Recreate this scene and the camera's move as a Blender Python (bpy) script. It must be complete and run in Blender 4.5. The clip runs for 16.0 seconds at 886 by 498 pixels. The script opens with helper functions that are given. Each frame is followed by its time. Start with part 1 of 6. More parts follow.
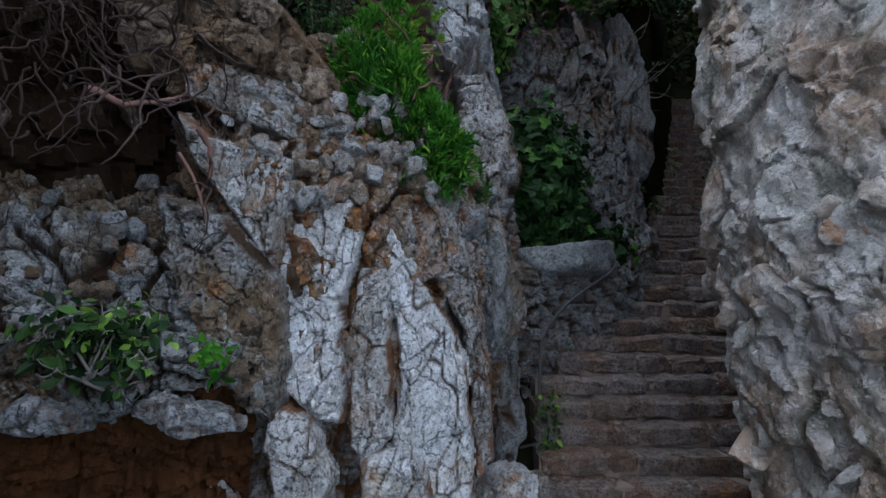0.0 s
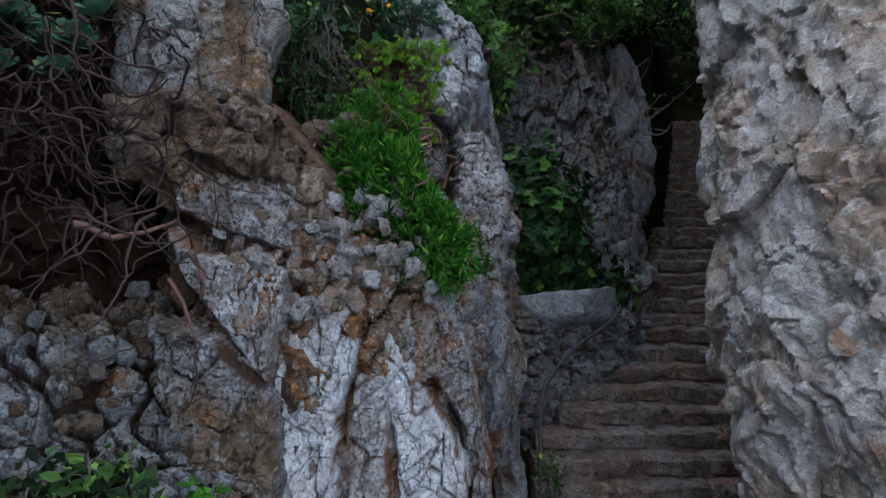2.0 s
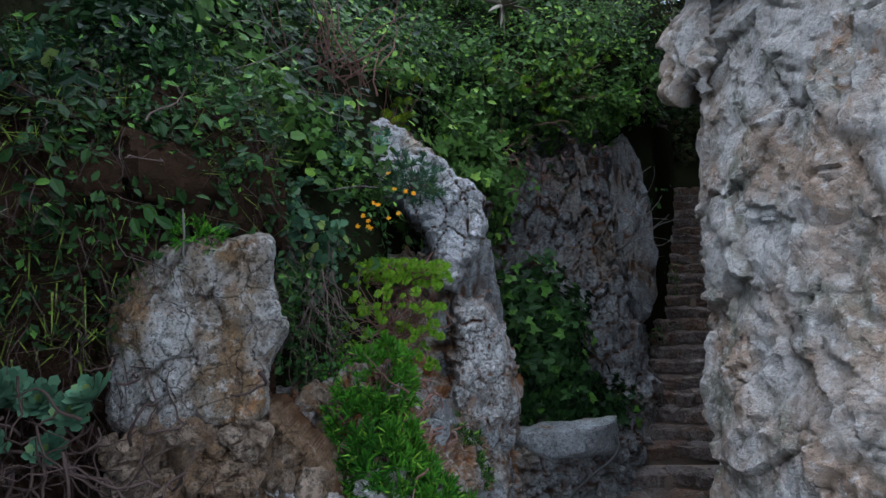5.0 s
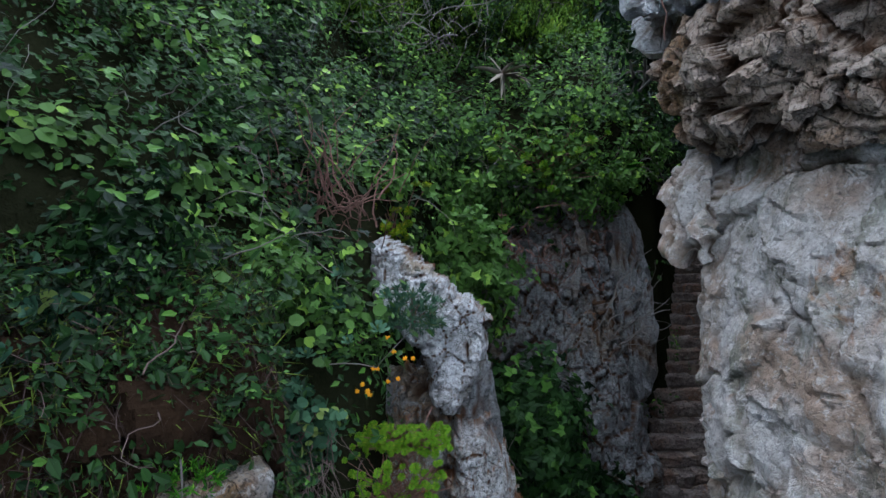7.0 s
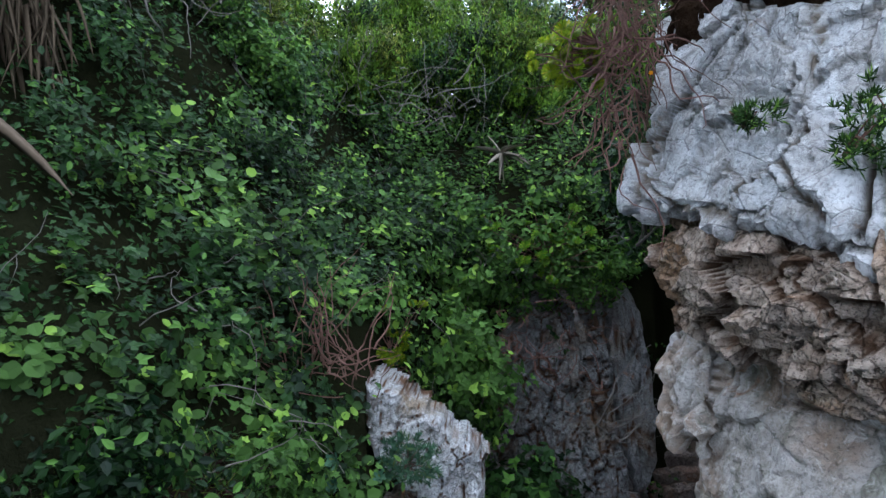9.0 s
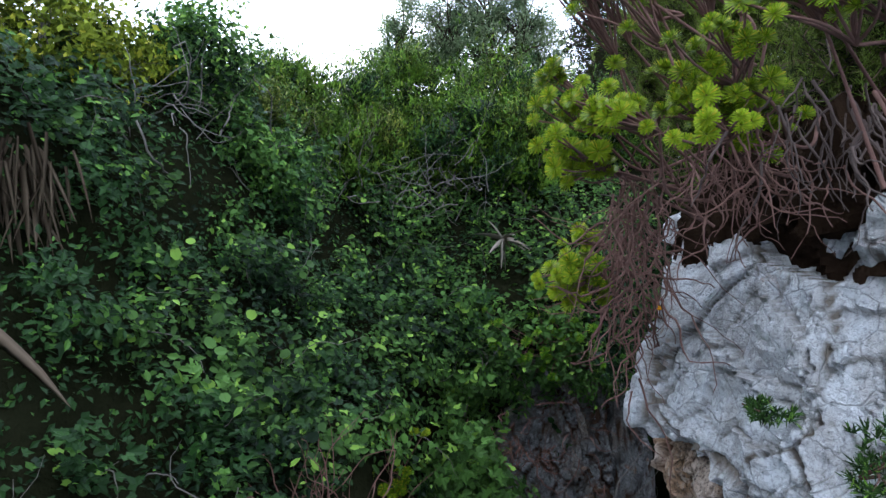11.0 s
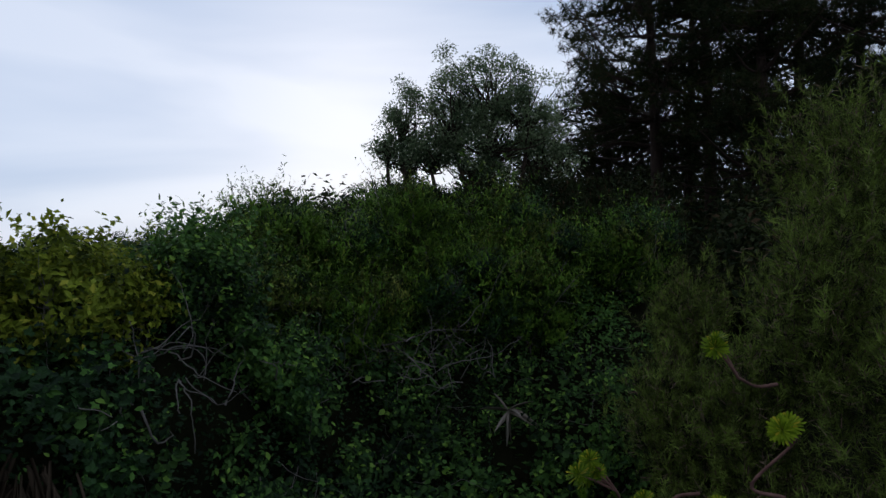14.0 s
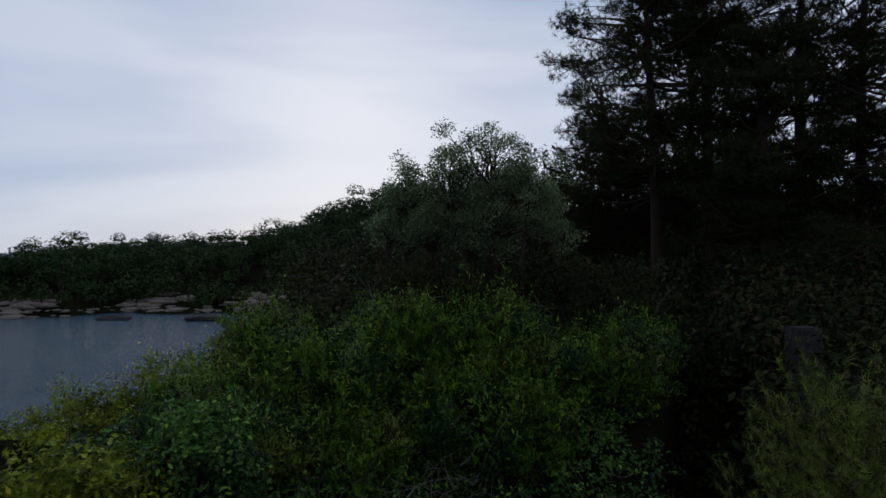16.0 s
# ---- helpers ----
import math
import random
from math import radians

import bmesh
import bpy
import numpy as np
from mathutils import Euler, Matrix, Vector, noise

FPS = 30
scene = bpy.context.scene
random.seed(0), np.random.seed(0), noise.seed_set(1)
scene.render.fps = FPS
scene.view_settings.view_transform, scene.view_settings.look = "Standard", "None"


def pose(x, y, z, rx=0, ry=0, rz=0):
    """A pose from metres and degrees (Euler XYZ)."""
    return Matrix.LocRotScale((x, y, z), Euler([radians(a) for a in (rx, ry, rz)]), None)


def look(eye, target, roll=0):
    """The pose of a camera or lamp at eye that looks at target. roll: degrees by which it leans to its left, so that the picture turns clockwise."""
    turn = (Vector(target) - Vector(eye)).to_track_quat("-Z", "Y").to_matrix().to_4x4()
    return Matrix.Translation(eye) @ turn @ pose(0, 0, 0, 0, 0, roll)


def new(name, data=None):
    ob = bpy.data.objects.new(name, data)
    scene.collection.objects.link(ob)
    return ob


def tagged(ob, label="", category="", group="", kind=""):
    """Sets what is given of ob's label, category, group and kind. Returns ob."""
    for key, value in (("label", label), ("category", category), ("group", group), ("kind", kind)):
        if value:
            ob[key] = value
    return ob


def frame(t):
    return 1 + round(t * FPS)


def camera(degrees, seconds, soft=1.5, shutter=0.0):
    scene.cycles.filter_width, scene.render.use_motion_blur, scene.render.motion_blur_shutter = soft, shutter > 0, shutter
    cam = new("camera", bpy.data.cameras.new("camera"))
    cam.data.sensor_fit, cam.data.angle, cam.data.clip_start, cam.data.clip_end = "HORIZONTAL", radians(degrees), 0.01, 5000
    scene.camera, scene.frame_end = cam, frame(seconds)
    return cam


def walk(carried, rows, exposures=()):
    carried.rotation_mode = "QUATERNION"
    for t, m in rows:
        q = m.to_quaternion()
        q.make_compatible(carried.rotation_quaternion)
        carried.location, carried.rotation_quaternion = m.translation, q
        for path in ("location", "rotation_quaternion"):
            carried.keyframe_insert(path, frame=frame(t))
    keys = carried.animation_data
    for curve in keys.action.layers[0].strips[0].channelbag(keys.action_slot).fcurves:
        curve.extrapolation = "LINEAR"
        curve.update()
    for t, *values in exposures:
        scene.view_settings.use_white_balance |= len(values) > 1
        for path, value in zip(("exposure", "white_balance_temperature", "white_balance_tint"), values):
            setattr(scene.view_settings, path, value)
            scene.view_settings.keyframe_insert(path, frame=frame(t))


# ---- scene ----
cam = camera(72.0, 16.0, soft=1.5)
METRES, EYE, TILT, LEAN, TURN = 12.0, 5.0, 3.3, 0.0, 0.0
ROWS = [
    (0.0, 0.0, 0.0, 0.0, 0.0, 0.0, -0.0),
    (0.5, 0.0003, 0.0068, 0.0069, -0.03, -0.03, 0.02),
    (1.0, 0.0004, 0.0083, 0.0154, -0.06, -0.07, 0.04),
    (1.5, 0.0001, 0.0081, 0.0309, -0.1, -0.16, 0.06),
    (2.0, -0.0001, 0.0082, 0.0502, -0.1, -0.26, 0.05),
    (2.5, -0.0002, 0.0088, 0.0701, -0.11, -0.34, 0.09),
    (3.0, -0.0001, 0.0092, 0.0947, -0.1, -0.48, 0.08),
    (3.5, -0.0002, 0.0105, 0.1175, -0.11, -0.58, 0.08),
    (4.0, -0.0005, 0.0126, 0.1411, -0.12, -0.69, 0.08),
    (6.5, -0.0005, 0.0171, 0.2718, -0.07, -1.33, 0.1),
    (7.0, 0.0003, 0.0185, 0.2981, -0.05, -1.4, 0.1),
    (7.5, 0.0016, 0.02, 0.3256, -0.04, -1.45, 0.11),
    (8.0, 0.0026, 0.0223, 0.3549, -0.01, -1.54, 0.09),
    (8.5, 0.0033, 0.0243, 0.3852, -0.01, -1.63, 0.09),
    (9.0, 0.0041, 0.0264, 0.4155, 0.02, -1.68, 0.09),
    (11.5, -0.0002, 0.0377, 0.5679, -0.08, -1.78, -0.03),
    (12.0, -0.0016, 0.0395, 0.6005, -0.07, -1.83, 0.01),
    (12.5, -0.0026, 0.0423, 0.6399, -0.01, -1.82, -0.02),
    (13.0, -0.0041, 0.045, 0.6851, -0.01, -1.91, -0.05),
    (13.5, -0.004, 0.0476, 0.7314, 0.03, -1.97, -0.0),
    (14.0, -0.0046, 0.0508, 0.783, 0.02, -2.17, -0.0),
    (14.5, -0.0035, 0.0542, 0.8349, 0.02, -2.32, 0.12),
    (15.0, -0.0025, 0.0569, 0.887, 0.02, -2.49, 0.21),
    (15.5, -0.0024, 0.0609, 0.9405, -0.0, -2.66, 0.3),
    (16.0, -0.003, 0.0652, 0.995, 0.01, -2.82, 0.38),
]
EXPOSURES = [(0.0, 2.5, 5900, 9), (6.5, 2.6, 5900, 9), (9.0, 2.65, 5900, 9), (11.5, 2.15, 5900, 9), (12.5, 1.1, 5900, 9), (13.0, 0.32, 5900, 10), (13.5, 0.05, 5900, 10), (14.5, -0.4, 5900, 11), (16.0, -0.5, 5900, 11)]
walk(cam, [(t, pose(0, 0, EYE, TILT, LEAN, TURN) @ pose(METRES * x, METRES * y, METRES * z, 90 + pitch, roll, yaw)) for t, x, y, z, yaw, pitch, roll in ROWS], EXPOSURES)

from collections import defaultdict

# ---------------- world and sun ----------------
SUN_EL, SUN_AZ = radians(18), radians(-8)
world = bpy.data.worlds.new("dusk_sky")
scene.world = world
world.use_nodes = True
wn, wl = world.node_tree.nodes, world.node_tree.links
wn.clear()
sky = wn.new("ShaderNodeTexSky")
sky.sky_type, sky.sun_disc, sky.sun_elevation, sky.sun_rotation = "NISHITA", False, SUN_EL, SUN_AZ
coord = wn.new("ShaderNodeTexCoord")
flat = wn.new("ShaderNodeMapping")
flat.inputs["Scale"].default_value = (0.9, 0.9, 4.0)
flat.inputs["Rotation"].default_value = (0.0, radians(7), 0.0)
cloud = wn.new("ShaderNodeTexNoise")
cloud.inputs["Scale"].default_value, cloud.inputs["Detail"].default_value, cloud.inputs["Roughness"].default_value = 1.5, 4.0, 0.45
cloud.inputs["Distortion"].default_value = 0.5
grey = wn.new("ShaderNodeValToRGB")
grey.color_ramp.elements[0].position, grey.color_ramp.elements[0].color = 0.34, (4.6, 5.4, 6.8, 1)
grey.color_ramp.elements[1].position, grey.color_ramp.elements[1].color = 0.62, (7.2, 7.5, 8.2, 1)
cover = wn.new("ShaderNodeMix")
cover.data_type = "RGBA"
cover.inputs["Factor"].default_value = 0.9
back = wn.new("ShaderNodeBackground")
back.inputs["Strength"].default_value = 0.118
wout = wn.new("ShaderNodeOutputWorld")
wl.new(coord.outputs["Generated"], flat.inputs["Vector"])
wl.new(flat.outputs["Vector"], cloud.inputs["Vector"])
wl.new(cloud.outputs["Fac"], grey.inputs["Fac"])
wl.new(sky.outputs["Color"], cover.inputs[6])
wl.new(grey.outputs["Color"], cover.inputs[7])
split = wn.new("ShaderNodeSeparateXYZ")
glow = wn.new("ShaderNodeMapRange")
glow.inputs["From Min"].default_value, glow.inputs["From Max"].default_value, glow.inputs["To Min"].default_value, glow.inputs["To Max"].default_value = -0.8, 0.75, 0.72, 1.0
dusk = wn.new("ShaderNodeMix")
dusk.data_type, dusk.blend_type = "RGBA", "MULTIPLY"
dusk.inputs[0].default_value = 1.0
wl.new(coord.outputs["Generated"], split.inputs[0])
wl.new(split.outputs["Y"], glow.inputs["Value"])
wl.new(cover.outputs[2], dusk.inputs[6])
wl.new(glow.outputs[0], dusk.inputs[7])
wl.new(dusk.outputs[2], back.inputs["Color"])
wl.new(back.outputs["Background"], wout.inputs["Surface"])

sun = new("sun", bpy.data.lights.new("sun", "SUN"))
sun.data.energy, sun.data.angle, sun.data.color = 0.45, radians(30), (1.0, 0.96, 0.9)
sun.matrix_world = look((0, 0, 40), (math.sin(SUN_AZ) * -30, math.cos(SUN_AZ) * -30, 40 - 30 * math.tan(SUN_EL)))

# ---------------- number helpers ----------------
rng = np.random.default_rng(7)


def sstep(a, b, x):
    t = np.clip((x - a) / (b - a), 0, 1)
    return t * t * (3 - 2 * t)


def hashed(ix, iy, iz, salt=0):
    """Random numbers from 0 to 1 for whole-number places."""
    n = (ix.astype(np.int64) * 374761393 + iy.astype(np.int64) * 668265263 + iz.astype(np.int64) * 1440670441 + salt * 974634777) & 0xFFFFFFFF
    n = ((n ^ (n >> 13)) * 1274126177) & 0xFFFFFFFF
    n = ((n ^ (n >> 15)) * 2246822519) & 0xFFFFFFFF
    return ((n ^ (n >> 16)) & 0xFFFFFF) / float(0xFFFFFF)


def grain(p, salt=0):
    """Smooth noise from -1 to 1 at the places p (n, 3)."""
    i = np.floor(p).astype(np.int64)
    f = p - i
    f = f * f * (3 - 2 * f)
    out = 0
    for dx in (0, 1):
        for dy in (0, 1):
            for dz in (0, 1):
                w = np.abs(1 - dx - f[:, 0]) * np.abs(1 - dy - f[:, 1]) * np.abs(1 - dz - f[:, 2])
                out = out + w * hashed(i[:, 0] + dx, i[:, 1] + dy, i[:, 2] + dz, salt)
    return out * 2 - 1


def fbm(p, octaves=4, gain=0.5, salt=0):
    total, amp = 0, 1.0
    for k in range(octaves):
        total = total + amp * grain(p * 2.03 ** k + 17.3 * k, salt + k)
        amp *= gain
    return total


def cells(p, salt=0):
    """Jittered cells: distance to the nearest seed, gap to the second, way to the seed, three random numbers of the cell."""
    base = np.floor(p).astype(np.int64)
    f1, f2 = np.full(len(p), 9.0), np.full(len(p), 9.0)
    way, who = np.zeros_like(p), np.zeros_like(base)
    for dx in (-1, 0, 1):
        for dy in (-1, 0, 1):
            for dz in (-1, 0, 1):
                c = base + (dx, dy, dz)
                seed = c + np.stack([0.1 + 0.8 * hashed(c[:, 0], c[:, 1], c[:, 2], salt + k) for k in (11, 12, 13)], 1)
                v = p - seed
                d = np.sqrt((v * v).sum(1))
                near = d < f1
                f2 = np.where(near, f1, np.minimum(f2, d))
                f1 = np.where(near, d, f1)
                way[near], who[near] = v[near], c[near]
    rand = np.stack([hashed(who[:, 0], who[:, 1], who[:, 2], salt + k) for k in (21, 22, 23, 24)], 1)
    return f1, f2 - f1, way, rand


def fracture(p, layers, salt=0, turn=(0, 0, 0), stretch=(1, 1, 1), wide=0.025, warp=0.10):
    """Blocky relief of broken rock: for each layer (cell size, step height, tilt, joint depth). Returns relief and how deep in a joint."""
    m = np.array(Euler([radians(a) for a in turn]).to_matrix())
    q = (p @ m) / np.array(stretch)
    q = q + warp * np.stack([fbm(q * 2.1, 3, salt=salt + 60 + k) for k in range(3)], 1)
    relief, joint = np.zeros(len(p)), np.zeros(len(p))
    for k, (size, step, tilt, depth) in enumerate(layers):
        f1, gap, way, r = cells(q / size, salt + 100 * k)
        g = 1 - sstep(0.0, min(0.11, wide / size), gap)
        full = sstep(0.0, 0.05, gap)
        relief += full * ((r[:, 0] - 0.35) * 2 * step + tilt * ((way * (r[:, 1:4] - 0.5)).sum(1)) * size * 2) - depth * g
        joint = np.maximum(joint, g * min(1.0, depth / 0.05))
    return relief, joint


# ---------------- mesh helpers ----------------
def build(name, verts, faces, material=None, parent=None, label="", smooth=True, attr=None):
    """One mesh object from arrays: faces (m, 3) or (m, 4)."""
    verts, faces = np.asarray(verts, np.float32), np.asarray(faces, np.int32)
    me = bpy.data.meshes.new(name)
    me.vertices.add(len(verts))
    me.vertices.foreach_set("co", verts.ravel())
    me.loops.add(faces.size)
    me.loops.foreach_set("vertex_index", faces.ravel())
    me.polygons.add(len(faces))
    me.polygons.foreach_set("loop_start", np.arange(0, faces.size, faces.shape[1], dtype=np.int32))
    me.polygons.foreach_set("use_smooth", np.full(len(faces), smooth))
    me.update(calc_edges=True)
    for key, values in (attr or {}).items():
        a = me.attributes.new(key, "FLOAT", "POINT")
        a.data.foreach_set("value", np.asarray(values, np.float32))
    if material:
        me.materials.append(material)
    ob = new(name, me)
    if parent:
        ob.parent = parent
    if label:
        ob["label"] = label
    return ob


def part(name, bm, material, parent, label=""):
    me = bpy.data.meshes.new(name)
    bm.to_mesh(me)
    bm.free()
    me.materials.append(material)
    ob = new(name, me)
    ob.parent = parent
    if label:
        ob["label"] = label
    return ob


def empty(name, at=(0, 0, 0)):
    ob = new(name)
    ob.location = at
    return ob


def grid_faces(nu, nv, wrap=False):
    i, j = np.meshgrid(np.arange(nu - (0 if wrap else 1)), np.arange(nv - 1), indexing="ij")
    i, j = i.ravel(), j.ravel()
    k = (i + 1) % nu
    return np.stack([i * nv + j, k * nv + j, k * nv + j + 1, i * nv + j + 1], 1)


def bend(points, n):
    """n points along a soft curve through the given ones."""
    p = np.asarray(points, float)
    q = np.vstack([2 * p[0] - p[1], p, 2 * p[-1] - p[-2]])
    t = np.linspace(0, len(p) - 1 - 1e-6, n)
    i = np.floor(t).astype(int)
    f = (t - i)[:, None]
    a, b, c, d = q[i], q[i + 1], q[i + 2], q[i + 3]
    return 0.5 * (2 * b + (c - a) * f + (2 * a - 5 * b + 4 * c - d) * f ** 2 + (3 * b - a - 3 * c + d) * f ** 3)


def even(points, n):
    p = bend(points, 40 * len(points))
    s = np.concatenate([[0], np.cumsum(np.linalg.norm(np.diff(p, axis=0), axis=1))])
    t = np.linspace(0, s[-1], n)
    return np.stack([np.interp(t, s, p[:, k]) for k in range(p.shape[1])], 1)


def tubes(lines, sides=5):
    """Verts and faces of tapered tubes: lines is a list of (points (n, 3), radii (n,))."""
    vs, fs, base = [], [], 0
    for pts, rad in lines:
        pts, rad = np.asarray(pts, float), np.asarray(rad, float)
        n = len(pts)
        t = np.gradient(pts, axis=0)
        t /= np.linalg.norm(t, axis=1)[:, None] + 1e-9
        ref = np.where(np.abs(t[:, 2:3]) > 0.9, (1.0, 0, 0), (0, 0, 1.0))
        a = np.cross(t, ref)
        a /= np.linalg.norm(a, axis=1)[:, None] + 1e-9
        b = np.cross(t, a)
        ang = np.linspace(0, 2 * np.pi, sides, endpoint=False)
        ring = pts[None] + rad[None, :, None] * (np.cos(ang)[:, None, None] * a[None] + np.sin(ang)[:, None, None] * b[None])
        vs.append(ring.reshape(-1, 3))
        fs.append(grid_faces(sides, n, wrap=True) + base)
        base += sides * n
    return np.vstack(vs), np.vstack(fs)


def wander(start, way, length, n, kink, r):
    """A crooked line of n points."""
    way = np.asarray(way, float)
    way = way / np.linalg.norm(way)
    pts = [np.asarray(start, float)]
    for _ in range(n - 1):
        way = way + r.normal(0, kink, 3)
        way /= np.linalg.norm(way)
        pts.append(pts[-1] + way * length / (n - 1))
    return np.array(pts)


ICO = {}


def ball(level):
    if level not in ICO:
        bm = bmesh.new()
        bmesh.ops.create_icosphere(bm, subdivisions=level, radius=1)
        v = np.array([x.co for x in bm.verts])
        f = np.array([[x.index for x in g.verts] for g in bm.faces])
        bm.free()
        ICO[level] = (v / np.linalg.norm(v, axis=1)[:, None], f)
    return ICO[level]


def rock_shape(seed, half, level=3, planes=14, rough=0.05, box=0.75, blocks=None):
    """A broken stone: a ball cut by random planes, then roughened. half: half sizes in x, y, z. box: how much the six sides show."""
    r = np.random.default_rng(seed)
    d, f = ball(level)
    n = r.normal(size=(planes, 3))
    n /= np.linalg.norm(n, axis=1)[:, None]
    h = r.uniform(0.72, 1.0, planes)
    six = np.vstack([np.eye(3), -np.eye(3)]) + r.normal(0, 0.13, (6, 3))
    six /= np.linalg.norm(six, axis=1)[:, None]
    n, h = np.vstack([n, six]), np.concatenate([h, r.uniform(box * 0.9, box * 1.08, 6)])
    dots = d @ n.T
    reach = np.where(dots > 0.05, h / np.maximum(dots, 0.05), 9.0)
    soft = -np.log(np.exp(-reach * 44).sum(1)) / 44
    v = d * soft[:, None] * np.array(half)
    size = float(np.mean(half))
    joint = np.zeros(len(v))
    if level >= 3:
        cross = np.cross(v[f[:, 1]] - v[f[:, 0]], v[f[:, 2]] - v[f[:, 0]])
        d = np.zeros_like(v)
        for k in range(3):
            np.add.at(d, f[:, k], cross)
        d /= np.linalg.norm(d, axis=1)[:, None] + 1e-12
        v = v + d * (rough * size * fbm(v / size * 2.3 + seed, 4, 0.55, seed))[:, None]
        if level >= 5:
            v = v + d * (0.009 * (0.6 - np.abs(fbm(v * 8 + seed, 4, 0.6, seed + 9))))[:, None]
    if blocks:
        rel, joint = fracture(v + seed * 3.1, blocks, seed, turn=(20, 15, 10), stretch=(1, 1, 1.5))
        v = v + d * rel[:, None]
    return v, f, joint


def leaves(name, at, up, size, shape, material, parent=None, label="", spread=0.7, r=rng, face=None):
    """Many leaves in one mesh: places (n, 3), the way each surface faces (n, 3), lengths (n,)."""
    v0, f0 = SHAPES[shape]
    n = len(at)
    z = up + r.normal(0, spread, (n, 3))
    z /= np.linalg.norm(z, axis=1)[:, None] + 1e-9
    x = r.normal(size=(n, 3)) if face is None else face + r.normal(0, 0.35, (n, 3))
    x -= (x * z).sum(1)[:, None] * z
    x /= np.linalg.norm(x, axis=1)[:, None] + 1e-9
    y = np.cross(z, x)
    m = np.stack([x, y, z], 1)
    v = np.einsum("kj,njc->nkc", v0, m) * size[:, None, None] + at[:, None, :]
    f = f0[None] + (np.arange(n) * len(v0))[:, None, None]
    return build(name, v.reshape(-1, 3), f.reshape(-1, f0.shape[1]), material, parent, label, smooth=False)


SHAPES = {
    "ovate": (np.array([[0, 0, 0], [0.35, 0.27, 0.05], [0.35, 0, -0.04], [0.35, -0.27, 0.05], [0.75, 0.2, 0.0], [0.75, 0, -0.07], [0.75, -0.2, 0.0], [1.05, 0, -0.14]]),
              np.array([[0, 2, 1], [0, 3, 2], [1, 2, 5], [1, 5, 4], [2, 3, 6], [2, 6, 5], [4, 5, 7], [5, 6, 7]])),
    "oval": (np.array([[0, 0, 0], [0.45, 0.27, 0.05], [0.45, 0, -0.05], [0.45, -0.27, 0.05], [1.0, 0, -0.12]]), np.array([[0, 2, 1], [0, 3, 2], [1, 2, 4], [2, 3, 4]])),
    "lobed": (np.array([[0, 0, 0], [-0.12, 0.3, 0.04], [0.3, 0.52, 0.0], [0.42, 0.22, 0.04], [1.0, 0, -0.12], [0.42, -0.22, 0.04], [0.3, -0.52, 0.0], [-0.12, -0.3, 0.04]]),
              np.array([[0, 2, 1], [0, 3, 2], [0, 4, 3], [0, 5, 4], [0, 6, 5], [0, 7, 6]])),
    "round": (np.array([[0, 0, 0], [0.1, 0.34, 0.05], [0.55, 0.46, 0.02], [0.92, 0.2, -0.06], [1.0, 0, -0.1], [0.92, -0.2, -0.06], [0.55, -0.46, 0.02], [0.1, -0.34, 0.05]]),
              np.array([[0, 2, 1], [0, 3, 2], [0, 4, 3], [0, 5, 4], [0, 6, 5], [0, 7, 6]])),
    "small": (np.array([[0, 0, 0], [0.5, 0.24, 0.05], [0.5, -0.24, 0.05], [1.0, 0, -0.05]]), np.array([[0, 2, 1], [1, 2, 3]])),
    "finger": (np.array([[0, 0.06, 0], [0, -0.06, 0], [0.45, 0.085, 0.09], [0.45, -0.085, 0.09], [0.45, 0, -0.02], [1, 0, 0.12]]),
               np.array([[0, 1, 4], [0, 4, 2], [1, 3, 4], [2, 4, 5], [4, 3, 5], [2, 5, 3]])),
    "sprig": (np.array([[0, 0.03, 0], [0, -0.03, 0], [0.6, 0.034, 0.03], [0.6, -0.034, 0.03], [1, 0, 0]]), np.array([[0, 1, 3], [0, 3, 2], [2, 3, 4]])),
    "plume": (np.array([[0, 0.09, 0], [0, -0.09, 0], [0.55, 0.13, 0.05], [0.55, -0.13, 0.05], [1, 0, 0]]), np.array([[0, 1, 3], [0, 3, 2], [2, 3, 4]])),
    "thread": (np.array([[0, 0.01, 0], [0, -0.01, 0], [0.5, 0.008, 0.08], [0.5, -0.008, 0.08], [1, 0, 0]]), np.array([[0, 1, 3], [0, 3, 2], [2, 3, 4]])),
    "needle": (np.array([[0, 0.018, 0], [0, -0.018, 0], [1, 0, 0]]), np.array([[0, 1, 2]])),
    "blade": (np.array([[0, 0.05, 0], [0, -0.05, 0], [0.35, 0.055, 0.05], [0.35, -0.055, 0.05], [0.7, 0.035, 0.03], [0.7, -0.035, 0.03], [1, 0, -0.08]]),
              np.array([[0, 1, 3], [0, 3, 2], [2, 3, 5], [2, 5, 4], [4, 5, 6]])),
    "slim": (np.array([[0, 0.035, 0], [0, -0.035, 0], [0.5, 0.07, 0.05], [0.5, -0.07, 0.05], [0.88, 0.085, 0.12], [0.88, -0.085, 0.12], [1.0, 0.0, 0.15]]),
             np.array([[0, 1, 3], [0, 3, 2], [2, 3, 5], [2, 5, 4], [4, 5, 6]])),
    "spoon": (np.array([[0, 0.05, 0], [0, -0.05, 0], [0.5, 0.15, 0.06], [0.5, -0.15, 0.06], [0.85, 0.2, 0.14], [0.85, -0.2, 0.14], [1.0, 0.0, 0.17]]),
              np.array([[0, 1, 3], [0, 3, 2], [2, 3, 5], [2, 5, 4], [4, 5, 6]])),
}


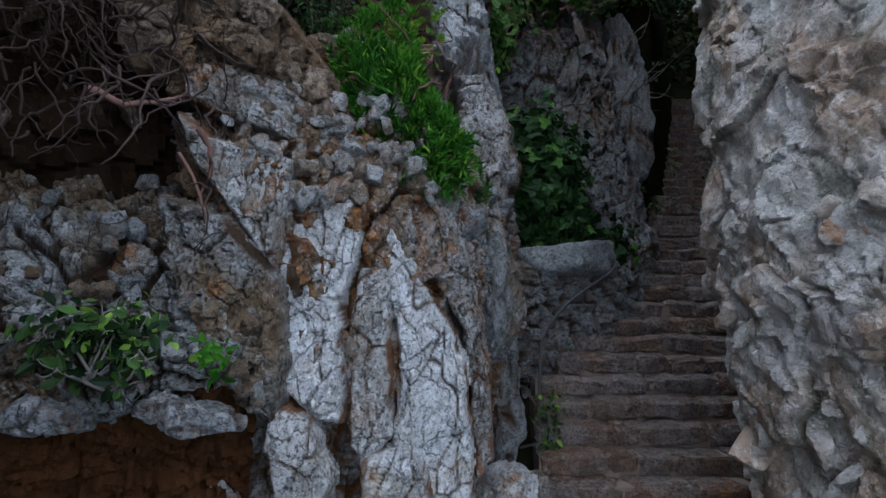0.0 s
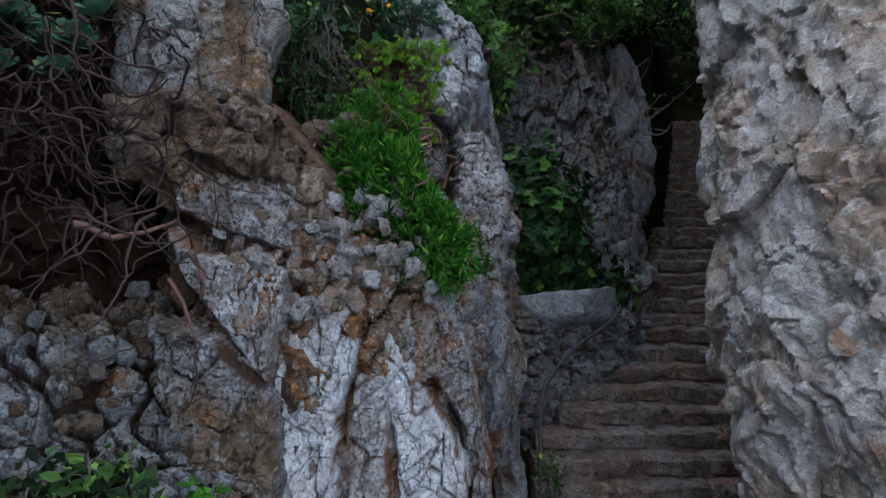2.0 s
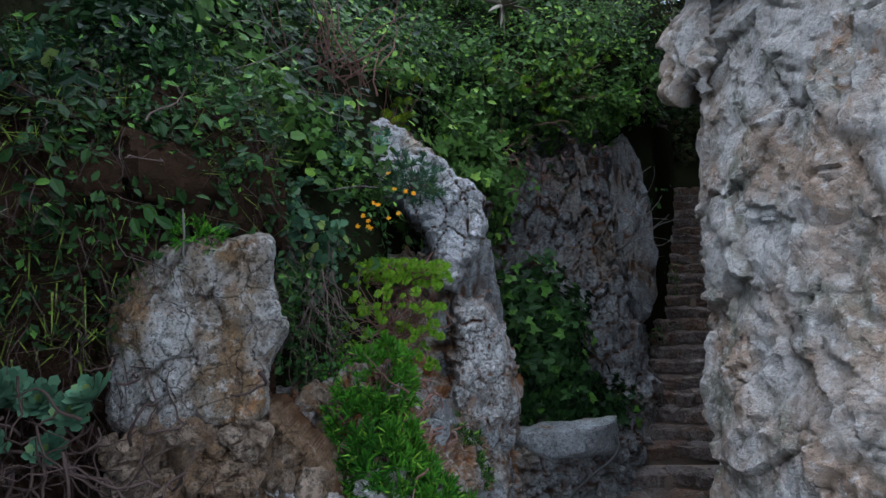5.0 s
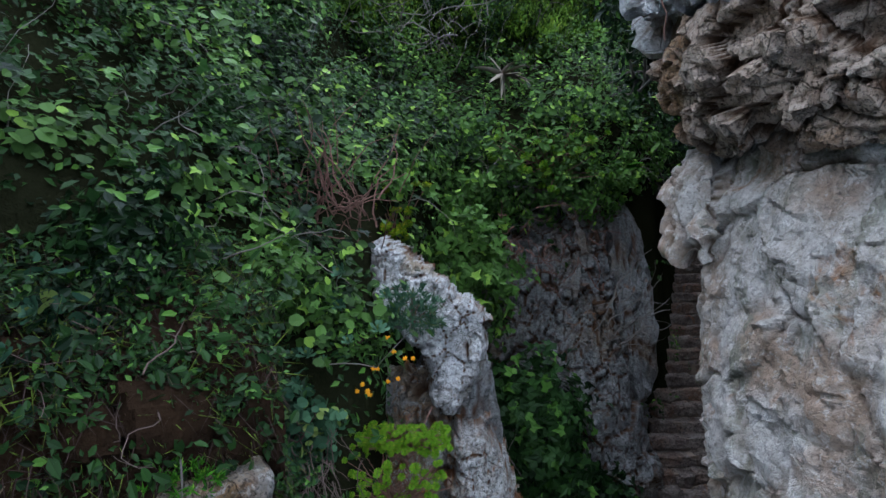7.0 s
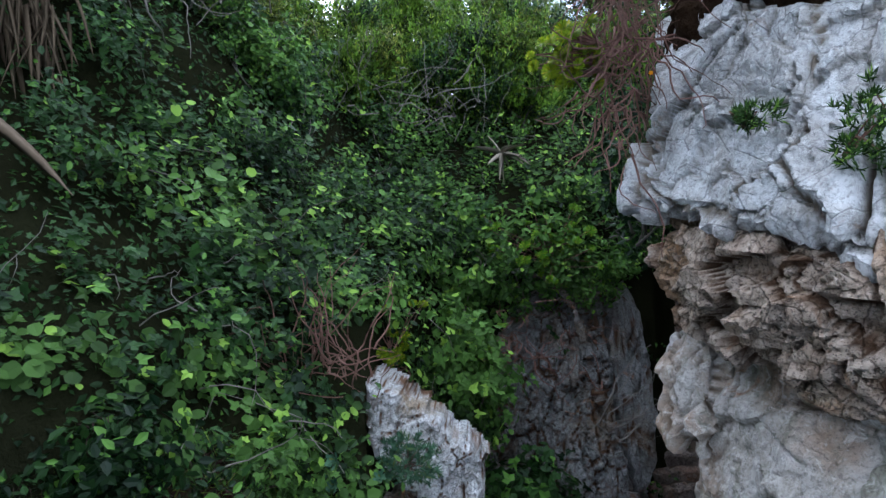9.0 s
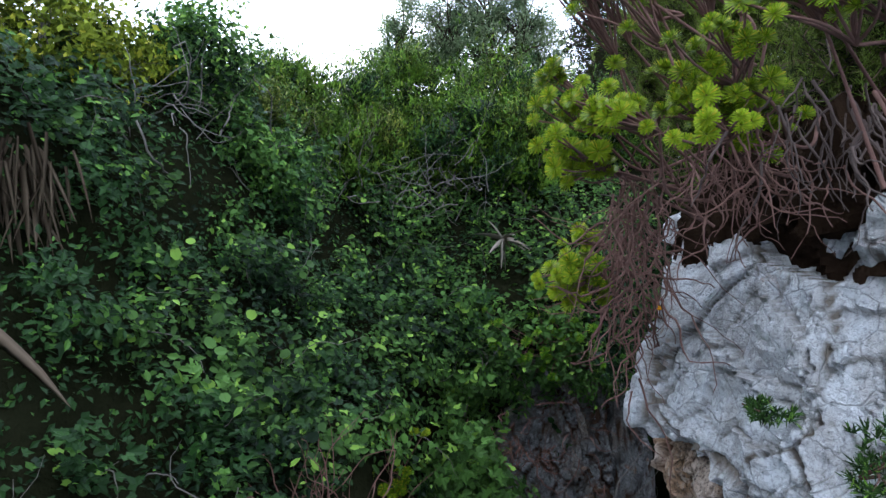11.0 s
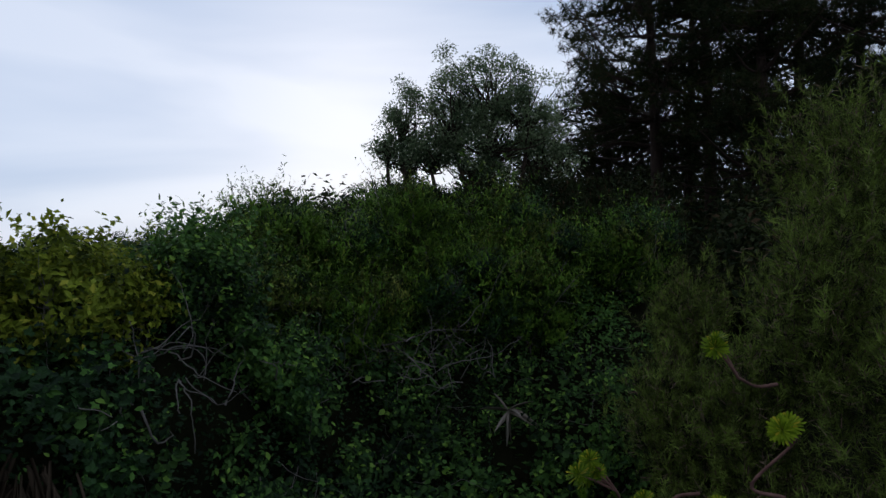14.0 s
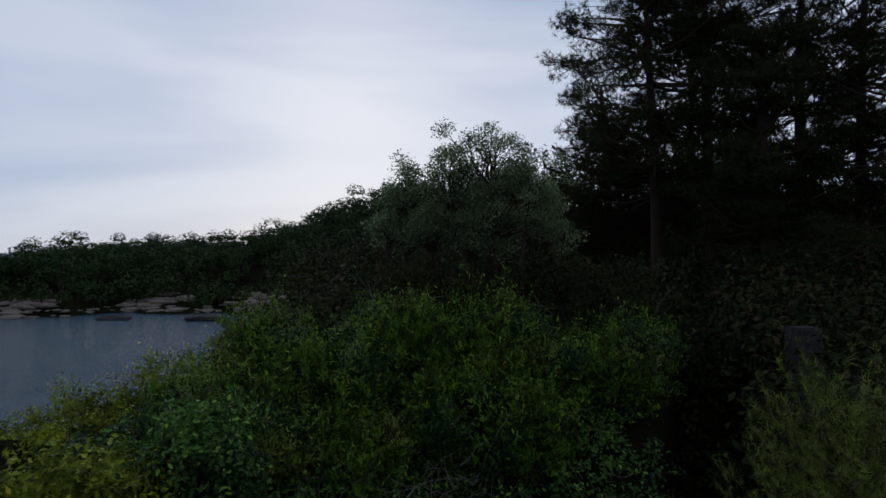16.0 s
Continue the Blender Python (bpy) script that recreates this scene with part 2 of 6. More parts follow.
# ---------------- materials ----------------
class Paint:
    """A procedural material being put together."""

    def __init__(self, name, rough=0.9, spread=True):
        self.m = bpy.data.materials.new(name)
        self.m.use_nodes = True
        self.t = self.m.node_tree
        self.b = self.t.nodes["Principled BSDF"]
        self.b.inputs["Roughness"].default_value = rough
        c = self.t.nodes.new("ShaderNodeTexCoord")
        self.at = c.outputs["Object"]
        if spread:
            i = self.t.nodes.new("ShaderNodeObjectInfo")
            s = self.node("ShaderNodeMath", operation="MULTIPLY")
            self.link(i.outputs["Random"], s.inputs[0])
            s.inputs[1].default_value = 40.0
            a = self.node("ShaderNodeVectorMath", operation="ADD")
            self.link(self.at, a.inputs[0])
            self.link(s.outputs[0], a.inputs[1])
            self.at = a.outputs[0]
            self.rand = i.outputs["Random"]

    def node(self, kind, operation="", data_type="", blend_type="", feature="", attribute_name=""):
        n = self.t.nodes.new(kind)
        if operation:
            n.operation = operation
        if data_type:
            n.data_type = data_type
        if blend_type:
            n.blend_type = blend_type
        if feature:
            n.feature = feature
        if attribute_name:
            n.attribute_name = attribute_name
        return n

    def link(self, a, b):
        self.t.links.new(a, b)

    def put(self, value, socket):
        if hasattr(value, "is_output"):
            self.link(value, socket)
        else:
            socket.default_value = value

    def noise(self, scale, detail=4.0, rough=0.55, stretch=None, warp=0.0):
        n = self.node("ShaderNodeTexNoise")
        n.inputs["Scale"].default_value, n.inputs["Detail"].default_value, n.inputs["Roughness"].default_value, n.inputs["Distortion"].default_value = scale, detail, rough, warp
        v = self.at
        if stretch:
            mp = self.node("ShaderNodeMapping")
            mp.inputs["Scale"].default_value = stretch
            self.link(v, mp.inputs["Vector"])
            v = mp.outputs["Vector"]
        self.link(v, n.inputs["Vector"])
        return n.outputs["Fac"]

    def crack(self, scale, wide=0.03):
        n = self.node("ShaderNodeTexVoronoi", feature="DISTANCE_TO_EDGE")
        n.inputs["Scale"].default_value = scale
        w = self.node("ShaderNodeTexNoise")
        w.inputs["Scale"].default_value = scale * 1.5
        w.inputs["Detail"].default_value = 3.0
        mx = self.node("ShaderNodeMix", data_type="VECTOR")
        mx.inputs[0].default_value = 0.12
        self.link(self.at, mx.inputs[4])
        self.link(w.outputs["Color"], mx.inputs[5])
        self.link(mx.outputs[1], n.inputs["Vector"])
        return self.ramp(n.outputs["Distance"], [(0.0, 1.0), (wide, 0.0)])

    def attr(self, key):
        n = self.node("ShaderNodeAttribute", attribute_name=key)
        return n.outputs["Fac"]

    def island(self):
        return self.node("ShaderNodeNewGeometry").outputs["Random Per Island"]

    def ramp(self, fac, stops, colour=False):
        n = self.node("ShaderNodeValToRGB")
        e = n.color_ramp.elements
        while len(e) < len(stops):
            e.new(0.5)
        for el, (p, c) in zip(e, stops):
            el.position = p
            el.color = (*c, 1) if isinstance(c, tuple) else (c, c, c, 1)
        self.put(fac, n.inputs["Fac"])
        return n.outputs["Color"]

    def mix(self, fac, a, b, blend="MIX"):
        n = self.node("ShaderNodeMix", data_type="RGBA", blend_type=blend)
        self.put(fac, n.inputs[0])
        for v, k in ((a, 6), (b, 7)):
            self.put((*v, 1) if isinstance(v, tuple) else v, n.inputs[k])
        return n.outputs[2]

    def calc(self, op, a, b=0.0):
        n = self.node("ShaderNodeMath", operation=op)
        self.put(a, n.inputs[0])
        self.put(b, n.inputs[1])
        return n.outputs[0]

    def colour(self, c):
        self.put((*c, 1) if isinstance(c, tuple) else c, self.b.inputs["Base Color"])
        return self

    def bump(self, height, strength=0.5, dist=0.02):
        n = self.node("ShaderNodeBump")
        n.inputs["Strength"].default_value, n.inputs["Distance"].default_value = strength, dist
        self.link(height, n.inputs["Height"])
        self.link(n.outputs["Normal"], self.b.inputs["Normal"])
        return self

    def thin(self, c, share=0.3):
        """Lets light through, for leaves."""
        tr = self.node("ShaderNodeBsdfTranslucent")
        self.put((*c, 1) if isinstance(c, tuple) else c, tr.inputs["Color"])
        mx = self.node("ShaderNodeMixShader")
        mx.inputs[0].default_value = share
        out = self.t.nodes["Material Output"]
        self.link(self.b.outputs[0], mx.inputs[1])
        self.link(tr.outputs[0], mx.inputs[2])
        self.link(mx.outputs[0], out.inputs["Surface"])
        return self


def rock_paint(name, pale, mid, stain, stain_at=0.56, soil=(0.07, 0.033, 0.015), has_joint=True, pits=0.7, rust_at=0.62, veins=0.45, moss=None, vary=0.25, speck=0.85):
    p = Paint(name, 0.95)
    p.b.inputs["Specular IOR Level"].default_value = 0.08
    big, fine, streak = p.noise(1.3, 5), p.noise(30, 6, 0.7), p.noise(5.0, 6, 0.65, (1, 1, 0.55), 0.6)
    c = p.mix(p.ramp(streak, [(0.42, 0.0), (0.56, 1.0)]), mid, pale)
    c = p.mix(p.ramp(big, [(stain_at - 0.04, 0.0), (stain_at + 0.08, 1.0)]), c, stain)
    if moss:
        c = p.mix(p.ramp(p.noise(1.9, 5, 0.6, (1.6, 1.6, 0.8), 0.8), [(0.53, 0.0), (0.62, 0.85)]), c, moss)
    rust = p.noise(2.7, 6, 0.6, None, 1.0)
    c = p.mix(p.ramp(rust, [(rust_at, 0.0), (rust_at + 0.1, 0.8)]), c, (0.30, 0.125, 0.035))
    crust = p.noise(13, 6, 0.7, None, 0.5)
    c = p.mix(p.ramp(crust, [(0.53, 0.0), (0.62, 0.65)]), c, tuple(min(0.72, 1.25 * x) for x in pale))
    c = p.mix(p.ramp(fine, [(0.36, speck), (0.48, 0.0)]), c, tuple(0.3 * x for x in mid))
    spots = p.noise(55, 3, 0.6)
    c = p.mix(p.ramp(spots, [(0.36, pits), (0.43, 0.0)]), c, (0.05, 0.05, 0.053))
    lines = p.crack(4.3, 0.022)
    c = p.mix(p.calc("MULTIPLY", lines, veins), c, (0.04, 0.03, 0.022))
    web = p.crack(15.0, 0.035)
    c = p.mix(p.calc("MULTIPLY", p.calc("MULTIPLY", web, p.ramp(streak, [(0.4, 1.0), (0.6, 0.3)])), 0.9 * veins), c, (0.03, 0.024, 0.02))
    if vary:
        c = p.mix(p.calc("MULTIPLY", p.rand, vary), c, tuple(0.45 * x for x in mid))
    # Earth in the joints; its dark default also paints shade into crevices.
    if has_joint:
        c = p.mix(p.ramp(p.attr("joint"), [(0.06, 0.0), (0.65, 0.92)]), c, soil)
    p.colour(c)
    h = p.calc("ADD", p.noise(9, 6, 0.7), p.calc("MULTIPLY", fine, 0.5))
    h = p.calc("SUBTRACT", h, p.calc("MULTIPLY", lines, 0.7 * veins))
    h = p.calc("SUBTRACT", h, p.calc("MULTIPLY", web, 0.35 * veins))
    p.bump(h, 1.0, 0.055)
    return p.m


M_ROCK = rock_paint("limestone", (0.34, 0.354, 0.36), (0.197, 0.194, 0.19), (0.224, 0.17, 0.116), rust_at=0.58)
M_CRAG = rock_paint("crag_limestone", (0.354, 0.347, 0.34), (0.204, 0.177, 0.15), (0.19, 0.129, 0.0816), 0.53, (0.163, 0.0646, 0.0204), rust_at=0.53, vary=0)
M_PALE = rock_paint("pale_limestone", (0.422, 0.435, 0.442), (0.299, 0.299, 0.292), (0.286, 0.238, 0.19), 0.6, pits=0.8)
M_SLAB = rock_paint("weathered_slab", (0.47, 0.465, 0.455), (0.32, 0.295, 0.27), (0.27, 0.2, 0.14), 0.55, (0.16, 0.066, 0.022), pits=0.7, rust_at=0.58, vary=0)
M_WHITE = rock_paint("white_slab", (0.60, 0.605, 0.61), (0.46, 0.45, 0.435), (0.38, 0.31, 0.23), 0.6, (0.13, 0.06, 0.024), pits=0.55, vary=0, speck=0.5)
M_WALL = rock_paint("cliff_limestone", (0.56, 0.53, 0.495), (0.44, 0.40, 0.355), (0.42, 0.31, 0.235), 0.51, (0.109, 0.0748, 0.0476), pits=0.25, veins=0.12, moss=(0.245, 0.238, 0.184), vary=0, speck=0.5)
M_BOULDER = rock_paint("stained_boulder", (0.33, 0.32, 0.3), (0.17, 0.145, 0.115), (0.18, 0.115, 0.06), 0.53, rust_at=0.6, vary=0)
M_RUBBLE = rock_paint("rubble_limestone", (0.31, 0.315, 0.315), (0.17, 0.16, 0.145), (0.17, 0.12, 0.075), 0.55, (0.05, 0.026, 0.013), rust_at=0.6, vary=0)
M_BROWN = rock_paint("earthy_rock", (0.299, 0.231, 0.177), (0.17, 0.126, 0.09), (0.184, 0.115, 0.065), 0.52)
# Darker copy of the limestone, with the gully's shade in its colours.
M_SHADEROCK = rock_paint("shaded_limestone", (0.245, 0.245, 0.245), (0.163, 0.163, 0.163), (0.184, 0.15, 0.116), 0.58)
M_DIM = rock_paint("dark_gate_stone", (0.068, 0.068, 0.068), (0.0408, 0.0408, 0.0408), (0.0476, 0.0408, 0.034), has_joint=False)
M_SHORE = rock_paint("shore_rock", (0.30, 0.27, 0.24), (0.16, 0.14, 0.12), (0.2, 0.145, 0.105), 0.5, has_joint=False)
M_STEP = rock_paint("stair_stone", (0.245, 0.204, 0.184), (0.156, 0.122, 0.105), (0.197, 0.122, 0.085), 0.5, has_joint=False)
M_CAP = rock_paint("overhang_limestone", (0.64, 0.645, 0.65), (0.52, 0.505, 0.49), (0.354, 0.313, 0.272), 0.64, (0.177, 0.143, 0.109), pits=0.3, veins=0.3, vary=0, speck=0.4)
M_STRATA = rock_paint("tan_strata", (0.56, 0.46, 0.38), (0.46, 0.35, 0.27), (0.44, 0.28, 0.17), 0.54)

# Near-black earth: the deep shade of the banks is in its colour.
p = Paint("soil", 1.0)
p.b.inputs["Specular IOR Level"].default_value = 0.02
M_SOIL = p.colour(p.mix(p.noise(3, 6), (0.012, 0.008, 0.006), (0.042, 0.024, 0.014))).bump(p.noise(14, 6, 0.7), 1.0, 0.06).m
p = Paint("red_soil", 1.0)
p.b.inputs["Specular IOR Level"].default_value = 0.02
M_REDSOIL = p.colour(p.mix(p.noise(4, 6), (0.025, 0.012, 0.007), (0.12, 0.05, 0.02))).bump(p.noise(16, 6, 0.7), 1.0, 0.05).m
p = Paint("mortar", 1.0)
p.b.inputs["Specular IOR Level"].default_value = 0.1
M_MORTAR = p.colour(p.mix(p.noise(5, 5), (0.14, 0.10, 0.08), (0.24, 0.19, 0.15))).bump(p.noise(30, 5), 0.7, 0.02).m


def leaf_paint(name, dark, light, odd=None, share=0.3, rough=0.45, sheen=0.05, clump=0.8, weight=0.5):
    p = Paint(name, rough, spread=False)
    r = p.island()
    patch = p.noise(clump, 3)
    c = p.mix(p.ramp(p.calc("ADD", p.calc("MULTIPLY", r, 1 - weight), p.calc("MULTIPLY", p.ramp(patch, [(0.34, 0.0), (0.66, 1.0)]), weight)), [(0.22, 0.0), (0.9, 1.0)]), dark, light)
    if odd:
        c = p.mix(p.ramp(p.calc("FRACT", p.calc("MULTIPLY", r, 37.3)), [(0.9, 0.0), (0.93, 1.0)]), c, odd)
    p.colour(c)
    p.b.inputs["Specular IOR Level"].default_value = sheen
    return p.thin(c, share).m


M_IVY = leaf_paint("ivy_leaf", (0.007, 0.018, 0.006), (0.1, 0.205, 0.042), (0.21, 0.36, 0.055), sheen=0.1)
# Dark leaf green; on the slope it also stands in for shade.
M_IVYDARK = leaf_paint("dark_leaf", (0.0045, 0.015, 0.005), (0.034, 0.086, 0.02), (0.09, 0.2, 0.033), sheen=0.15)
M_LENTISK = leaf_paint("lentisk_leaf", (0.005, 0.0136, 0.0034), (0.13, 0.24, 0.025), (0.2, 0.28, 0.035), clump=2.6, weight=0.65)
M_YELLOW = leaf_paint("yellow_shrub_leaf", (0.03, 0.045, 0.006), (0.26, 0.32, 0.03), (0.36, 0.36, 0.04), clump=2.2, weight=0.6)
M_BROOM = leaf_paint("broom_leaf", (0.012, 0.018, 0.005), (0.16, 0.21, 0.035), (0.24, 0.24, 0.05), clump=3.0, weight=0.6)
M_FINGER = leaf_paint("samphire_leaf", (0.018, 0.075, 0.008), (0.085, 0.25, 0.02), (0.17, 0.32, 0.034), 0.25)
M_AEON = leaf_paint("aeonium_leaf", (0.064, 0.12, 0.0064), (0.3, 0.4, 0.02), (0.4, 0.336, 0.024), 0.25)
M_AEONSMALL = leaf_paint("green_aeonium_leaf", (0.03, 0.09, 0.006), (0.13, 0.26, 0.015), (0.25, 0.3, 0.03), 0.25)
M_GREY = leaf_paint("grey_green_leaf", (0.03, 0.075, 0.045), (0.09, 0.175, 0.1), (0.13, 0.17, 0.05), 0.15, 0.6)
M_GREYLEAF = leaf_paint("grey_leaf", (0.015, 0.04, 0.024), (0.06, 0.125, 0.065), (0.16, 0.22, 0.06), 0.2, 0.55)
M_HEATH = leaf_paint("heath_needle", (0.008, 0.009, 0.005), (0.195, 0.265, 0.045), (0.16, 0.11, 0.08), 0.18, 0.7, clump=9.0, weight=0.7)
M_OLIVE = leaf_paint("olive_leaf", (0.06, 0.095, 0.045), (0.22, 0.28, 0.14), (0.32, 0.36, 0.22), 0.45, 0.5, clump=1.4, weight=0.6)
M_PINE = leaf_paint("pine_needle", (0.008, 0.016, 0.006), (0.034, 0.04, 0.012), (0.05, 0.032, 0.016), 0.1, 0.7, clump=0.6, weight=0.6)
M_FARLEAF = leaf_paint("far_wood_leaf", (0.012, 0.028, 0.01), (0.045, 0.07, 0.02), None, 0.1, 0.7, clump=0.12, weight=0.6)
M_STRAW = leaf_paint("dry_leaf", (0.068, 0.0476, 0.0306), (0.184, 0.143, 0.102), (0.286, 0.252, 0.204), 0.15, 0.8)
M_BLEACH = leaf_paint("bleached_leaf", (0.16, 0.13, 0.1), (0.42, 0.38, 0.32), None, 0.15, 0.8)
M_DRYSKIRT = leaf_paint("dry_skirt_leaf", (0.03, 0.02, 0.014), (0.1, 0.075, 0.05), (0.17, 0.14, 0.1), 0.1, 0.8)
M_FLOWER = leaf_paint("orange_petal", (0.6, 0.224, 0.008), (0.68, 0.32, 0.016), None, 0.3, 0.6)


def wood_paint(name, dark, light):
    p = Paint(name, 0.9)
    p.b.inputs["Specular IOR Level"].default_value = 0.1
    p.colour(p.mix(p.noise(18, 5, 0.6, (1, 1, 0.3)), dark, light)).bump(p.noise(45, 4), 0.6, 0.01)
    return p.m


M_TWIG = wood_paint("grey_dead_wood", (0.08, 0.07, 0.062), (0.21, 0.19, 0.17))
M_ROOT = wood_paint("reddish_root", (0.0675, 0.0315, 0.024), (0.217, 0.124, 0.101))
M_DARKROOT = wood_paint("dark_root", (0.022, 0.014, 0.012), (0.075, 0.05, 0.043))
M_GREYROOT = wood_paint("grey_brown_root", (0.05, 0.035, 0.03), (0.15, 0.11, 0.095))
M_BARK = wood_paint("pine_bark", (0.02, 0.014, 0.011), (0.06, 0.04, 0.03))
p = Paint("black_hose", 0.55)
M_HOSE = p.colour(p.mix(p.noise(20, 3), (0.012, 0.012, 0.012), (0.035, 0.033, 0.03))).m

p = Paint("sea_water", 0.12, spread=False)
p.colour(p.mix(p.noise(0.02, 3), (0.008, 0.05, 0.09), (0.015, 0.065, 0.11)))
M_SEA = p.bump(p.calc("ADD", p.noise(0.22, 4, 0.6, (1, 2.6, 1)), p.calc("MULTIPLY", p.noise(1.3, 3, 0.6, (1, 2.2, 1)), 0.4)), 1.0, 1.3).m
# Near-black ground colour paints the deep shade beneath the leaves.
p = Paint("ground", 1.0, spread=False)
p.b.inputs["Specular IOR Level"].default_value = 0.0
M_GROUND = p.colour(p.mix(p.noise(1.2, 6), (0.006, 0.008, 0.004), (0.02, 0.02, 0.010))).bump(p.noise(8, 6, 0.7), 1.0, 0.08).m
# The haze of distance is painted into the hills as blue.
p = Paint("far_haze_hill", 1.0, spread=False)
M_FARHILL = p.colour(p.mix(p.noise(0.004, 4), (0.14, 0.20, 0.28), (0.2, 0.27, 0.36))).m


# ---------------- the land ----------------
def stair_z(y):
    """Height of the stair's line at depth y."""
    return np.interp(y, [2.0, 4.45, 8.24, 14.0, 20.0, 40.0], [2.2, 2.4, 4.95, 9.6, 14.2, 14.6])


def gully_left(y):
    return np.interp(y, [2.0, 3.6, 4.4, 5.3, 6.0, 7.3, 8.2, 10.0, 10.6, 13.0, 20.0], [-0.7, -0.5, -0.4, -0.4, -0.6, -0.5, -0.3, 0.4, 3.7, 4.8, 7.6])


def gully_right(y):
    return np.interp(y, [0.0, 2.2, 3.4, 4.3, 4.8, 5.6, 6.6, 8.2, 9.8, 13.0, 20.0], [3.6, 2.7, 2.25, 2.1, 2.25, 2.8, 3.5, 4.2, 4.9, 6.3, 9.2])


def shore(x):
    return 172 + 10 * np.sin(x * 0.06) + 5 * np.sin(x * 0.19 + 1) - 0.12 * (x + 60)


def height(x, y):
    """Height of the ground."""
    x, y = np.asarray(x, float), np.asarray(y, float)
    contour = 11.1 - 2.0 * 0.4 * np.log1p(np.exp((-0.9 - x) / 0.4))
    d = y - contour
    up = np.interp(d, [-9, -7, -6, -5, -4, -2.6, -2, -1, 0, 1, 2.4, 8, 20, 60], [5.6, 6.3, 7.7, 8.6, 9.4, 9.9, 10.4, 10.8, 11.5, 12.8, 13.7, 13.9, 15.2, 14.5])
    q = np.stack([x.ravel(), y.ravel(), 0 * x.ravel()], 1)
    lumps = fbm(q * 0.9, 3).reshape(x.shape)
    up = up + 0.18 * lumps
    edge = np.interp(x, [-4, -2.2, -1.3, -0.4, 0.1, 0.7], [2.3, 3.2, 3.7, 4.1, 4.6, 6.4])
    up = np.where(y < edge + 0.5, 1.4 + (up - 1.4) * sstep(edge, edge + 0.5, y), up)
    right = np.interp(y, [0, 4, 9, 14, 22], [11.6, 12.6, 13.0, 13.6, 14.6]) + 0.15 * lumps
    right = 1.4 + (right - 1.4) * sstep(2.2, 3.0, y + 0.3 * x)
    gl, gr = gully_left(y), gully_right(y)
    side = np.where(x < 0.5 * (gl + gr), up, right)
    inside = sstep(gl - 0.15, gl + 0.15, x) * (1 - sstep(gr + 0.1, gr + 0.5, x)) * (1 - sstep(17, 21, y))
    land = side * (1 - inside) + (stair_z(y) - 0.5) * inside
    out = np.interp(y, [-20, 2, 8, 14, 25, 60, 165, 300], [-4.5, -6.5, -6.9, -5.6, -6.0, -13.0, -30.0, -50.0])
    land = -4 + (land + 4) * sstep(out - 2.5 - 0.05 * np.maximum(y - 14, 0), out, x) * sstep(-4, 0.5, y)
    inland = y - shore(x)
    rise = np.interp(inland, [-30, 0, 6, 25, 60, 140, 400], [-4, 0.0, 2.5, 6.5, 10.5, 13.0, 15.0]) + 24 * sstep(-105, -5, x) * sstep(0, 90, inland)
    rise = rise + 1.2 * fbm(q * 0.06, 3, salt=5).reshape(x.shape) * sstep(-5, 10, inland)
    return np.maximum(np.maximum(land, rise), -4)


def stretch_axis(a, b, step, low, high, n):
    mid = np.arange(a, b, step)
    g = np.geomspace(step, abs(low - a) + step, n)[1:] if low < a else np.array([])
    h = np.geomspace(step, abs(high - b) + step, n)[1:] if high > b else np.array([])
    return np.concatenate([(a - g)[::-1], mid, b + h])


gx, gy = stretch_axis(-9, 9, 0.12, -900, 900, 70), stretch_axis(0.5, 20, 0.12, -60, 1200, 90)
X, Y = np.meshgrid(gx, gy, indexing="ij")
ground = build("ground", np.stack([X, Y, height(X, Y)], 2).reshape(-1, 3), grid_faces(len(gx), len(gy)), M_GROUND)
tagged(ground, "dark earthy slope above a rocky cove, overgrown with ivy and shrubs", "ground", kind="structure")

bm = bmesh.new()
bmesh.ops.create_grid(bm, x_segments=2, y_segments=2, size=4000)
sea = part("water", bm, M_SEA, None)
tagged(sea, "calm grey-blue sea in a small bay, rippled", "water", kind="structure")

hx = np.linspace(-4000, 600, 120)
hz = 30 + 16 * grain(np.stack([hx * 0.002, 0 * hx, 0 * hx], 1)) + 6 * grain(np.stack([hx * 0.009, 0 * hx, 0 * hx], 1), 3)
rows3 = np.stack([np.stack([hx, 3300 + 0 * hx, -3 + 0 * hx], 1), np.stack([hx, 3330 + 0 * hx, hz * 0.7], 1), np.stack([hx, 3420 + 0 * hx, hz], 1), np.stack([hx, 3800 + 0 * hx, -3 + 0 * hx], 1)], 1)
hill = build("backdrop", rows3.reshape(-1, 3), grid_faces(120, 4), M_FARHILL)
tagged(hill, "low bluish hills on the horizon across the sea", "hills", kind="structure")


